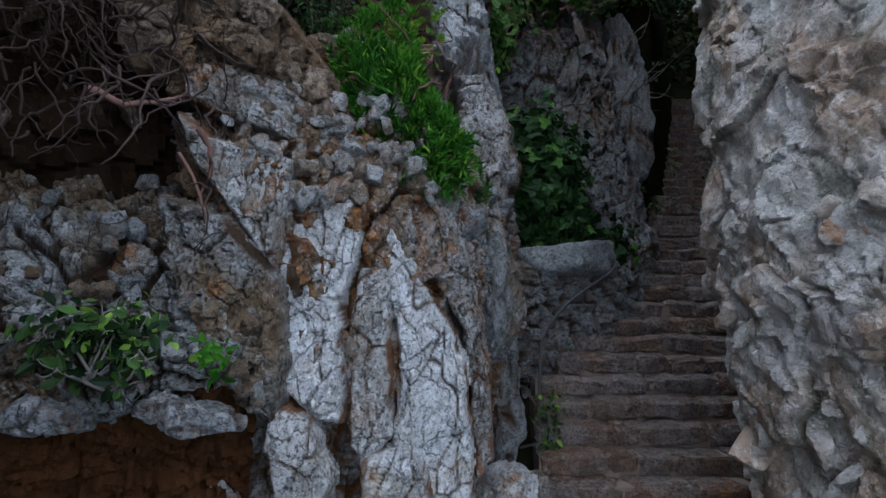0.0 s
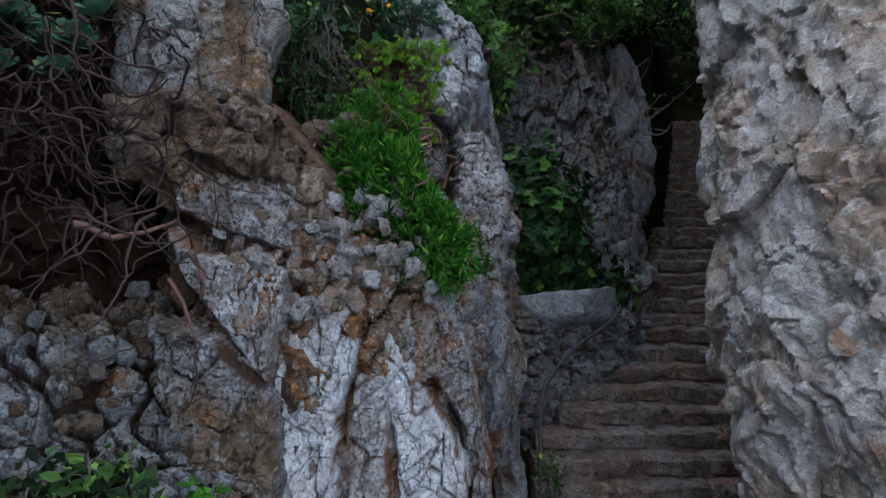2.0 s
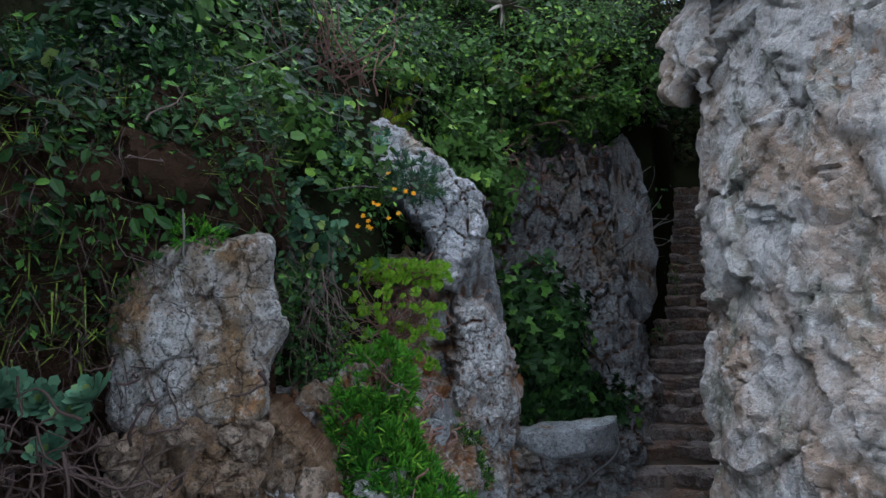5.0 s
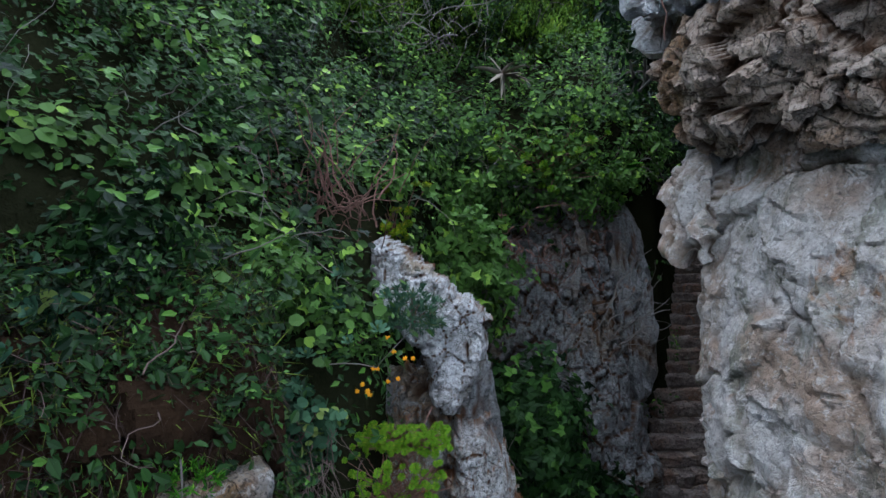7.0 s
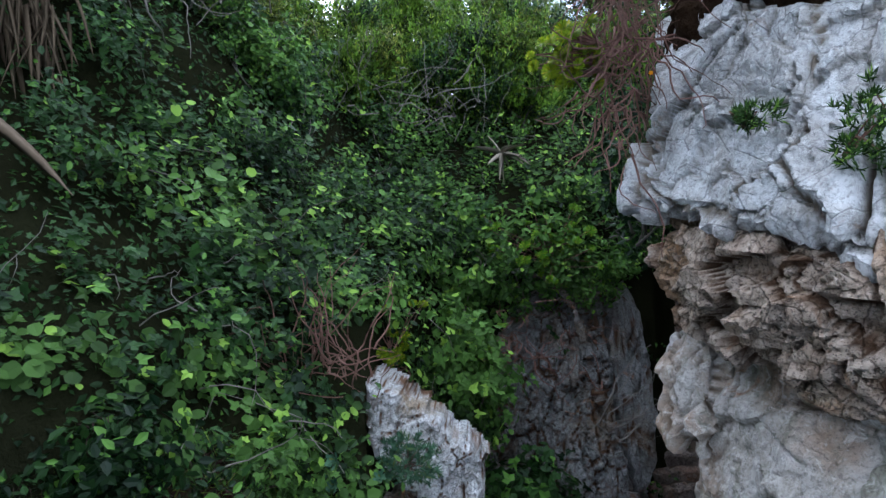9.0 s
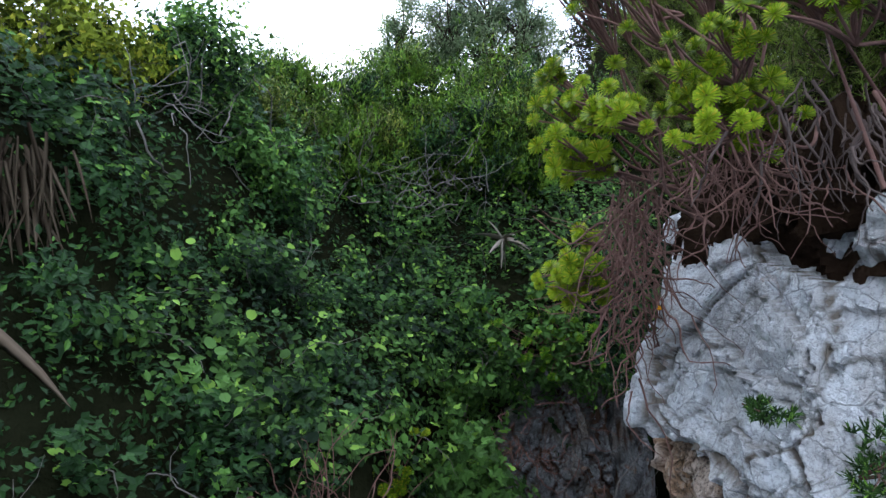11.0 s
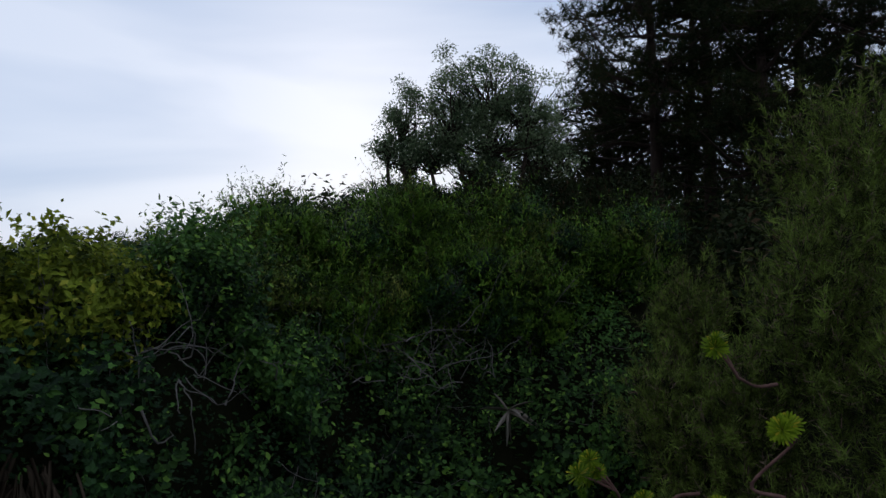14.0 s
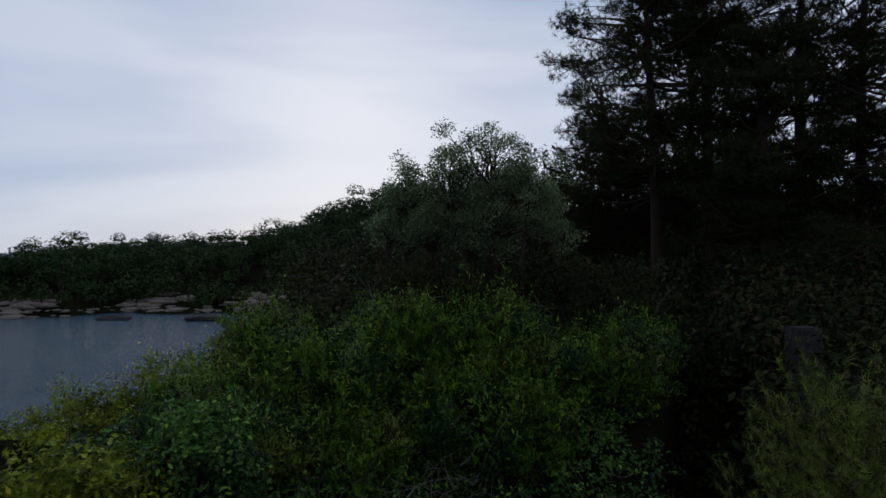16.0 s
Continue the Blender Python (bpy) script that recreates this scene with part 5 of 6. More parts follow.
for k, c in enumerate(LEFT):
    if k in (0, 3):
        shrub("fig_tree", c[:3], c[3:], 5600, 0.08, "ovate", M_IVY, "leafy green fig bush against the sky", "shrub", "slope shrubs", seed=530 + k, stems=9, lump=0.5, low=0.35, freq=2.4)
        continue
    if k in (1, 4):
        shrub("yellow_bush", c[:3], c[3:], 5000, 0.10, "oval", M_YELLOW, "airy yellowish green shrub against the sky", "shrub", "slope shrubs", seed=530 + k, stems=9, lump=0.5, low=0.3, freq=2.2)
        continue
    shrub("fig_tree", c[:3], c[3:], 2600, 0.12, "ovate", M_IVYDARK, "leafy green shrub with gaps against the sky", "shrub", "slope shrubs", seed=530 + k, stems=9, lump=0.5, low=0.3, freq=2.2)
for k, c in enumerate([(-4.15, 7.8, 14.1, 0.75, 0.8, 0.5), (-5.6, 9.6, 13.9, 0.9, 1.0, 0.7), (-6.4, 8.7, 13.5, 0.9, 0.9, 0.75), (-5.9, 10.2, 14.1, 0.8, 0.9, 0.75), (-5.2, 11.6, 14.4, 0.8, 0.9, 0.75), (-4.4, 13.5, 14.8, 0.8, 0.8, 0.8), (-7.0, 10.2, 13.6, 0.9, 0.9, 0.8), (-7.2, 9.0, 13.2, 0.8, 0.8, 0.8)]):
    shrub("yellow_bush", c[:3], c[3:], 5200, 0.07, "oval", M_YELLOW, "yellowish green low bush at the cliff edge", "bush", "edge bushes", seed=550 + k, stems=6)
shrub("bare_bush", (-4.6, 14.2, 15.0), (0.7, 0.6, 0.8), 500, 0.05, "small", M_HEATH, "brownish nearly bare bush on the crest", "bush", seed=560, stems=26)


def heath(at, radii, n, seed):
    """A heath bush: upright shoots with short needles all along their ends."""
    r = np.random.default_rng(seed)
    e = empty("tree_heath")
    p, w = shell(r, n, at, radii, 0.6, 0.3, 3.0)
    w = w / np.linalg.norm(w, axis=1)[:, None] * 0.55 + (0, 0, 1.0) + r.normal(0, 0.22, w.shape)
    w /= np.linalg.norm(w, axis=1)[:, None]
    each = 66
    long = np.repeat(r.uniform(0.2, 0.45, n), each)[:, None]
    q = np.repeat(p, each, 0) + np.repeat(w, each, 0) * r.uniform(-1, 0.1, (n * each, 1)) * long + r.normal(0, 0.008, (n * each, 3))
    way = np.repeat(w, each, 0) * 0.9 + r.normal(0, 0.34, q.shape)
    leaves("foliage", q, r.normal(size=q.shape), r.uniform(0.05, 0.085, len(q)), "sprig", M_HEATH, e, face=way, spread=0.2, r=r)
    lines = []
    for z, d in zip(p[::22], w[::22]):
        lines.append((bend([z - d * r.uniform(0.25, 0.5), z - d * 0.15 + r.normal(0, 0.02, 3), z + d * 0.02], 5), np.linspace(0.005, 0.0015, 5)))
    tagged(build("brushwood", *tubes(lines, 4), M_DARKROOT, e), kind="stuff")
    return tagged(e, "dark grey-green heath bush with fine needles on the cliff top", "bush", "heath bushes")


# heath on top of the cliff wall
for k, c in enumerate([(1.7, 4.7, 13.3, 0.42, 0.42, 0.5), (2.05, 5.3, 13.9, 0.42, 0.42, 0.55), (1.95, 4.15, 13.35, 0.42, 0.42, 0.6), (2.35, 3.95, 14.15, 0.45, 0.45, 0.7), (2.5, 3.3, 13.6, 0.55, 0.45, 0.9), (3.15, 4.7, 14.95, 0.5, 0.55, 0.85), (3.3, 5.25, 15.25, 0.55, 0.5, 0.9), (3.0, 3.5, 14.5, 0.55, 0.5, 0.9), (2.2, 3.2, 12.9, 0.5, 0.4, 0.5), (1.9, 4.3, 12.6, 0.45, 0.5, 0.5), (3.9, 5.2, 15.0, 0.7, 0.6, 1.0), (4.9, 5.6, 14.8, 1.0, 0.9, 1.3), (5.6, 7.0, 14.2, 1.1, 1.0, 1.1), (4.6, 7.8, 14.0, 0.9, 0.9, 0.9)]):
    heath(c[:3], c[3:], 300, 570 + k)


def rosette(r, count, size, tilt0=0.1, tilt1=1.75):
    """Ways, ups and sizes of the leaves of one rosette facing +z."""
    k = np.arange(count)
    ang = k * 2.39996
    t = np.sqrt((k + 0.5) / count)
    el = tilt0 + (tilt1 - tilt0) * t
    way = np.stack([np.sin(el) * np.cos(ang), np.sin(el) * np.sin(ang), np.cos(el)], 1)
    up = np.stack([-np.cos(el) * np.cos(ang), -np.cos(el) * np.sin(ang), np.sin(el)], 1)
    return way, up, size * (0.55 + 0.45 * t) * r.uniform(0.9, 1.1, count)


def heads(name, places, ways, sizes, material, parent, r, count=46, shape="spoon", tilt=1.25, hollow=0.0):
    """Rosettes of fleshy leaves, one mesh each."""
    for q, w, s in zip(places, ways, sizes):
        m = np.array(Vector(w).to_track_quat("Z", "Y").to_matrix())
        way, up, ln = rosette(r, count, s, 0.1, tilt)
        way, up = way @ m.T, up @ m.T
        v0, f0 = SHAPES[shape]
        y = np.cross(up, way)
        fr = np.stack([way, y, up], 1)
        v = np.einsum("kj,njc->nkc", v0, fr) * (ln * (1 - hollow))[:, None, None] + (np.array(q) + way * s * hollow)[:, None]
        f = f0[None] + (np.arange(count) * len(v0))[:, None, None]
        build(name, v.reshape(-1, 3), f.reshape(-1, f0.shape[1]), material, parent, smooth=False)


def aeonium(at, spots, sizes, label, seed, root=0.012, bunch=1, leaf=None):
    """Branching succulent: crooked branches, each ending in a bunch of leafy heads on short stems."""
    r = np.random.default_rng(seed)
    e = empty("aeonium_shrub")
    spots = np.array(spots)
    ways = (spots - np.array(at)) * 0.5 + np.array((-0.1, -0.3, 0.45)) + r.normal(0, 0.15, spots.shape)
    heads("leaf_rosette", spots, ways, sizes * r.uniform(0.8, 1.15, len(spots)), leaf or M_AEON, e, r, 60 if leaf else 90, "slim", tilt=1.9, hollow=0.1)
    for k in range(0, len(spots), bunch):
        g = spots[k:k + bunch]
        node = g.mean(0) + (np.array(at) - g.mean(0)) * 0.3 - (0, 0, 0.05)
        foot = np.array(at) + r.normal(0, 0.14, 3)
        lines = [(bend([foot, (foot + node) / 2 + r.normal(0, 0.09, 3) - (0, 0, 0.08), node], 12), np.linspace(root * 1.4, root, 12))]
        lines += [(bend([node, (node + q) / 2 + r.normal(0, 0.015, 3), q], 6), np.linspace(root, root * 0.7, 6)) for q in g]
        build("branch", *tubes(lines, 6), M_ROOT, e)
    return tagged(e, label, "succulent", "aeoniums")


r = np.random.default_rng(77)
# over the overhang: plants with many heads in bunches
for at, mid, sp, n, seed in (((1.5, 3.7, 12.0), (0.78, 3.15, 12.5), (0.11, 0.16, 0.3), 11, 1), ((1.6, 3.0, 12.1), (1.15, 2.68, 12.33), (0.24, 0.13, 0.22), 12, 2), ((1.9, 2.5, 12.1), (1.47, 2.25, 12.55), (0.15, 0.12, 0.15), 7, 3), ((1.5, 4.2, 11.6), (0.86, 4.0, 11.45), (0.1, 0.22, 0.17), 8, 4), ((1.7, 3.3, 12.4), (1.2, 2.95, 12.95), (0.26, 0.22, 0.14), 7, 9)):
    q = np.array(mid) + np.clip(r.normal(0, 1, (n, 3)), -1.6, 1.6) * np.array(sp)
    q = np.repeat(q, 9, 0) + r.normal(0, 1, (n * 9, 3)) * (0.085, 0.085, 0.045)
    q = q[np.repeat((q.reshape(n, 9, 3)[:, :, :2] ** 2).sum(2).min(1) > 2.3 ** 2, 9)]
    aeonium(at, q, r.uniform(0.038, 0.07, len(q)), "branching succulent with yellow-green leaf rosettes above the overhang", seed, 0.007, 9)
for at, q, seed in (((1.35, 3.75, 12.95), [(0.68, 3.4, 13.26), (0.75, 3.45, 13.32), (0.8, 3.5, 13.24), (0.74, 3.5, 13.2)], 11), ((1.5, 3.6, 12.9), [(0.98, 3.38, 13.08), (1.04, 3.42, 13.12)], 12), ((1.75, 3.25, 13.55), [(1.35, 3.23, 13.97), (1.37, 3.25, 14.01)], 13), ((1.85, 3.3, 13.4), [(1.62, 3.1, 13.58), (1.66, 3.12, 13.6)], 14)):
    aeonium(at, q, np.full(len(q), 0.075), "few succulent rosettes on a bare crooked branch in the heath", seed, 0.008, 4)
for at, mid, sp, n, big, label, seed in (((-0.3, 5.0, 6.9), (-0.35, 4.4, 6.95), (0.24, 0.12, 0.2), 120, 0.044, "yellow-green succulent clump on the crag", 5), ((-0.3, 5.1, 7.2), (-0.3, 4.6, 7.33), (0.24, 0.1, 0.06), 150, 0.042, "flat-topped yellow-green succulent clump", 6)):
    aeonium(at, np.array(mid) + r.uniform(-1.5, 1.5, (n, 3)) * sp, r.uniform(0.6, 1.0, n) * big, label, seed, 0.004, 5, M_AEONSMALL)
aeonium((-0.4, 7.6, 8.6), np.array((-0.55, 6.9, 9.15)) + r.normal(0, 1, (26, 3)) * (0.2, 0.2, 0.24), r.uniform(0.06, 0.095, 26), "yellow-green succulent beside the pale rock", 7, 0.007, 4)
aeonium((1.9, 9.9, 10.0), np.array((1.7, 9.5, 10.35)) + r.normal(0, 1, (60, 3)) * (0.5, 0.25, 0.25), r.uniform(0.06, 0.1, 60), "yellow-green succulent on the back rock", 8, 0.006, 6, M_AEONSMALL)

# grey-green rosettes at the foot of the slope
r = np.random.default_rng(79)
e = empty("grey_succulent")
q = np.array((-1.72, 2.78, 6.65)) + r.uniform(-1.5, 1.5, (9, 3)) * (0.17, 0.06, 0.1)
heads("leaf_rosette", q, r.normal(0, 0.3, (9, 3)) + (0.2, -0.8, 0.5), r.uniform(0.08, 0.13, 9), M_GREY, e, r, 26)
q = np.array((-1.85, 3.0, 8.1)) + r.normal(0, 1, (6, 3)) * (0.2, 0.15, 0.12)
heads("leaf_rosette", q, r.normal(0, 0.3, (6, 3)) + (0.2, -0.8, 0.5), r.uniform(0.08, 0.13, 6), M_GREY, e, r, 20)
tagged(e, "grey-green fleshy rosettes growing from dark earth", "succulent")
e = empty("grey_succulent")
q = np.array((-0.8, 4.75, 7.9)) + r.normal(0, 1, (26, 3)) * (0.28, 0.2, 0.3)
heads("leaf_rosette", q, r.normal(0, 0.3, (26, 3)) + (0, -0.7, 0.6), r.uniform(0.06, 0.10, 26), M_GREY, e, r, 14)
tagged(e, "pale grey-green succulents among the leaves", "succulent")

# samphire: tufts of finger leaves
r = np.random.default_rng(78)


def tufts(name, at, radii, n, each, size, label, seed, material=None):
    r = np.random.default_rng(seed)
    p, w = shell(r, n, at, radii, 0.35, 0.5)
    w = w / np.linalg.norm(w, axis=1)[:, None] * 0.7 + (0, -0.25, 0.75)
    q = np.repeat(p, each, 0) + r.normal(0, 0.008, (n * each, 3))
    w = np.repeat(w, each, 0) + r.normal(0, 0.38, (n * each, 3))
    side = r.normal(size=w.shape)
    e = empty(name)
    leaves("foliage", q, side, r.uniform(0.7, 1.2, len(q)) * size, "finger", material or M_FINGER, e, face=w, spread=0.2, r=r)
    lines = [(bend([np.array(at) + (0, 0.15, -radii[2] * 0.6), (np.array(at) + z) / 2 + r.normal(0, 0.03, 3), z], 7), np.linspace(0.006, 0.003, 7)) for z in p[::9]]
    tagged(build("stem", *tubes(lines, 4), M_ROOT, e), kind="stuff")
    return tagged(e, label, "succulent shrub")


tufts("samphire", (-0.34, 3.72, 6.08), (0.3, 0.22, 0.34), 340, 16, 0.085, "bright green samphire clump of finger leaves on the crag", 1)
tufts("samphire", (-0.1, 3.75, 5.82), (0.3, 0.22, 0.26), 280, 16, 0.08, "bright green samphire hanging over the crag edge", 2)
tufts("samphire", (-0.45, 4.05, 6.6), (0.3, 0.2, 0.28), 170, 14, 0.07, "green samphire among dry stems", 3)
tufts("samphire", (-0.55, 3.9, 6.35), (0.2, 0.16, 0.26), 110, 14, 0.07, "green samphire beside loose stones", 10)
tufts("samphire", (0.14, 4.9, 5.75), (0.22, 0.25, 0.3), 110, 14, 0.06, "dark green tuft in a rock cleft", 4, M_IVY)
tufts("samphire", (-0.28, 5.75, 8.2), (0.28, 0.16, 0.2), 100, 14, 0.07, "grey-green fine tuft on the pinnacle", 5, M_GREY)
tufts("samphire", (-1.36, 3.25, 7.5), (0.24, 0.18, 0.08), 70, 12, 0.06, "small green tuft on top of a boulder", 6)
tufts("samphire", (1.62, 3.05, 10.75), (0.1, 0.1, 0.06), 30, 12, 0.05, "small green tuft in a crack of the overhang", 7, M_IVY)
tufts("samphire", (1.9, 2.72, 10.6), (0.1, 0.12, 0.2), 50, 12, 0.05, "small green tuft in a crack of the overhang", 8, M_IVY)
tufts("samphire", (-1.5, 4.1, 8.3), (0.35, 0.25, 0.3), 120, 12, 0.08, "dark green finger-leaved shrub", 9, M_IVYDARK)

# broad-leaved seedlings low on the crag
shrub("seedling", (-1.42, 2.52, 4.76), (0.28, 0.14, 0.2), 300, 0.065, "ovate", M_IVY, "green broad-leaved seedling on a rock ledge", "weed", seed=61, stems=12)
shrub("seedling", (-0.98, 2.72, 4.72), (0.12, 0.1, 0.1), 40, 0.06, "ovate", M_FINGER, "small green weed between stones", "weed", seed=62, stems=5)
shrub("seedling", (1.08, 6.2, 3.5), (0.14, 0.2, 0.45), 160, 0.07, "ovate", M_IVY, "green weeds beside the stairs", "weed", seed=63, stems=8)

# orange flowers
fl = empty("marigold")
q = np.array((-0.42, 4.55, 7.72)) + r.normal(0, 1, (13, 3)) * (0.2, 0.1, 0.14)
q = np.vstack([q, [(-1.22, 4.2, 7.9), (-1.18, 4.22, 7.84), (1.35, 3.8, 11.2)]])
for z in q:
    k = 9
    ang = np.linspace(0, 6.28, k, endpoint=False)
    w = np.stack([np.cos(ang), np.full(k, -0.5), np.sin(ang)], 1)
    leaves("flower", np.repeat(z[None], k, 0), np.tile((0.0, -1.0, 0.3), (k, 1)), np.full(k, 0.02), "ovate", M_FLOWER, fl, face=w, spread=0.1, r=r)
tagged(fl, "small orange flowers in the greenery", "flowers")


# ---------------- roots and dead wood ----------------
def tangle(name, starts, ways, lengths, radius, material, label, category, seed, kink=0.3, n=12, kind=""):
    r = np.random.default_rng(seed)
    e = empty(name)
    for s, w, k in zip(starts, ways, lengths):
        rad = r.uniform(0.6, 1.4) * radius
        main = wander(s, w, k, n, kink, r)
        build("root" if "root" in name else "branch", *tubes([(main, np.linspace(rad, rad * 0.35, n))], 6), material, e)
    return tagged(e, label, category, kind=kind)


r = np.random.default_rng(91)
k = 95
tangle("root_curtain", np.array((1.12, 3.62, 11.75)) + r.normal(0, 1, (k, 3)) * (0.1, 0.2, 0.14), r.normal(0, 0.22, (k, 3)) + (0, -0.08, -1), r.uniform(0.3, 0.8, k), 0.0055, M_ROOT, "reddish roots hanging over the cliff edge", "roots", 1)
tangle("root_curtain", np.array((1.36, 2.85, 11.95)) + r.normal(0, 1, (k, 3)) * (0.18, 0.15, 0.1), r.normal(0, 0.22, (k, 3)) + (0, -0.1, -0.9), r.uniform(0.2, 0.5, k), 0.005, M_ROOT, "pinkish roots hanging below the succulents", "roots", 2)
tangle("root_curtain", np.array((1.75, 2.62, 12.1)) + r.normal(0, 1, (60, 3)) * (0.2, 0.12, 0.1), r.normal(0, 0.25, (60, 3)) + (0, -0.05, -0.9), r.uniform(0.25, 0.55, 60), 0.006, M_GREYROOT, "grey-brown roots hanging from dark earth", "roots", 15, 0.25)
k = 160
tangle("dark_roots", np.array((-1.72, 2.72, 6.25)) + r.normal(0, 1, (k, 3)) * (0.32, 0.18, 0.32), r.normal(0, 0.6, (k, 3)) + (0.1, -0.25, -0.7), r.uniform(0.25, 0.7, k), 0.0065, M_DARKROOT, "tangle of dark roots hanging from the earth bank", "roots", 3, 0.4)
k = 80
tangle("root_curtain", np.array((1.32, 4.25, 11.35)) + r.normal(0, 1, (k, 3)) * (0.13, 0.3, 0.22), r.normal(0, 0.3, (k, 3)) + (-0.1, -0.1, -1), r.uniform(0.3, 0.9, k), 0.007, M_ROOT, "brown roots hanging beside the overhang", "roots", 14)
tangle("dry_root", [(-1.55, 2.62, 5.85), (-1.25, 2.85, 5.62), (-1.18, 2.9, 5.75)], [(0.9, -0.1, -0.3), (0.5, -0.1, -0.9), (0.7, -0.2, -0.6)], [0.45, 0.5, 0.4], 0.014, M_ROOT, "twisted pale root on the crag", "root", 4, 0.25)
k = 34
tangle("dead_branches", np.array((-1.0, 10.0, 12.75)) + r.normal(0, 1, (k, 3)) * (1.0, 0.35, 0.22), r.normal(0, 0.5, (k, 3)) + (0.4, -0.3, 0.15), r.uniform(0.6, 1.8, k), 0.009, M_TWIG, "bare grey branches lying across the slope", "branches", 5, 0.2)
k = 22
tangle("dead_branches", np.array((0.2, 10.9, 12.5)) + r.normal(0, 1, (k, 3)) * (0.5, 0.3, 0.3), r.normal(0, 0.4, (k, 3)) + (0.1, -0.3, 0.8), r.uniform(0.5, 1.2, k), 0.008, M_TWIG, "bare grey upright branches in the bushes", "branches", 6, 0.25)
k = 60
tangle("red_dry_shrub", np.array((-1.02, 5.6, 9.1)) + r.normal(0, 1, (k, 3)) * (0.25, 0.14, 0.15), r.normal(0, 0.45, (k, 3)) + (0.05, -0.3, 0.8), r.uniform(0.4, 1.05, k), 0.008, M_ROOT, "dry reddish-brown leafless shrub", "shrub", 7, 0.2)
k = 80
tangle("root_curtain", np.array((-0.9, 4.0, 7.25)) + r.normal(0, 1, (k, 3)) * (0.14, 0.1, 0.16), r.normal(0, 0.25, (k, 3)) + (0.1, -0.2, -0.9), r.uniform(0.25, 0.7, k), 0.0035, M_GREYROOT, "dark dry stems hanging between boulder and succulents", "stems", 17, 0.2)
k = 16
tangle("dead_branches", np.array((2.3, 8.8, 7.7)) + r.normal(0, 1, (k, 3)) * (0.25, 0.1, 0.2), r.normal(0, 0.3, (k, 3)) + (0.7, -0.2, 0.35), r.uniform(0.5, 1.5, k), 0.010, M_TWIG, "leafless twigs across the back rock", "branches", 8, 0.2)
k = 60
tangle("root_curtain", np.array((1.1, 8.75, 8.85)) + r.normal(0, 1, (k, 3)) * (0.5, 0.12, 0.25), r.normal(0, 0.5, (k, 3)) + (0.1, -0.4, -0.7), r.uniform(0.3, 0.8, k), 0.008, M_ROOT, "brown dry stems hanging over the back rock", "roots", 9)
k = 20
tangle("dry_root", np.array((-0.05, 3.9, 6.35)) + r.normal(0, 1, (k, 3)) * (0.12, 0.1, 0.15), r.normal(0, 0.5, (k, 3)) + (-0.3, -0.3, -0.3), r.uniform(0.15, 0.5, k), 0.008, M_ROOT, "dry twisted pinkish stems beside samphire", "stems", 10, 0.35)
k = 30
tangle("dead_branches", np.array((-3.3, 6.9, 13.1)) + r.normal(0, 1, (k, 3)) * (0.5, 0.3, 0.2), r.normal(0, 0.5, (k, 3)) + (0.7, -0.3, 0.1), r.uniform(0.4, 1.2, k), 0.010, M_TWIG, "bare grey twigs among the leaves", "branches", 11, 0.25)
k = 30
tangle("dark_roots", np.array((-1.9, 3.2, 7.9)) + r.normal(0, 1, (k, 3)) * (0.35, 0.2, 0.2), r.normal(0, 0.6, (k, 3)) + (0.3, -0.3, -0.6), r.uniform(0.3, 0.8, k), 0.0045, M_GREYROOT, "dry stems over the dark earth bank", "stems", 12, 0.3)


def fan(name, at, n, size, way, open_, material, label, category, seed, scatter=(0, 0, 0), wide_=0.075, group=""):
    r = np.random.default_rng(seed)
    e = empty(name)
    for _ in range(n):
        w = np.array(way) + r.normal(0, open_, 3)
        w /= np.linalg.norm(w)
        s = size * r.uniform(0.6, 1.15)
        t = np.linspace(0, 1, 9)
        droop = np.array((0, 0, -0.25 * s))[None] * (t ** 2)[:, None]
        line = np.array(at) + r.normal(0, 0.03 * size, 3) + r.normal(0, 1, 3) * np.array(scatter) + w[None] * s * t[:, None] + droop
        side = np.cross(w, r.normal(size=3))
        side /= np.linalg.norm(side)
        up = np.cross(side, w)
        wide = wide_ * s * np.interp(t, [0, 0.3, 0.75, 1], [0.7, 1.0, 0.6, 0.02])
        thick = 0.3 * wide
        rows_ = [line - side * wide[:, None] + up * wide[:, None] * 0.5, line - up * thick[:, None] * 0.6, line + side * wide[:, None] + up * wide[:, None] * 0.5, line + up * thick[:, None] * 0.5]
        v = np.stack(rows_, 0).reshape(-1, 3)
        build("leaf", v, grid_faces(4, 9, wrap=True), material, e)
    return tagged(e, label, category, group)


fan("agave", (3.0, 10.2, 10.25), 26, 0.42, (0, -0.5, 0.55), 0.6, M_FINGER, "green spiky agave rosette on the back rock", "agave", 1)
fan("agave", (3.45, 11.1, 11.6), 26, 0.5, (0, -0.5, 0.5), 0.6, M_IVY, "green spiky agave rosette in the gully", "agave", 2)
fan("dead_agave", (1.06, 10.35, 11.92), 13, 0.55, (0.2, -0.5, -0.1), 0.65, M_BLEACH, "bleached dead agave leaves on the slope", "dead plant", 3, (0, 0, 0), 0.085)
fan("dead_agave", (1.62, 9.85, 10.45), 9, 0.26, (0, -0.7, 0.0), 0.5, M_BLEACH, "bleached dry leaves among ivy", "dead plant", 4)
fan("dead_agave", (-3.8, 5.55, 12.4), 70, 0.62, (0.08, -0.2, -1.0), 0.28, M_DRYSKIRT, "hanging skirt of dry brown agave leaves", "dead plant", 5, (0.22, 0.12, 0.15), 0.05)
fan("dead_agave", (-4.1, 5.5, 12.1), 50, 0.6, (0.05, -0.2, -1.0), 0.28, M_DRYSKIRT, "hanging skirt of dry brown leaves", "dead plant", 6, (0.2, 0.12, 0.15), 0.05)
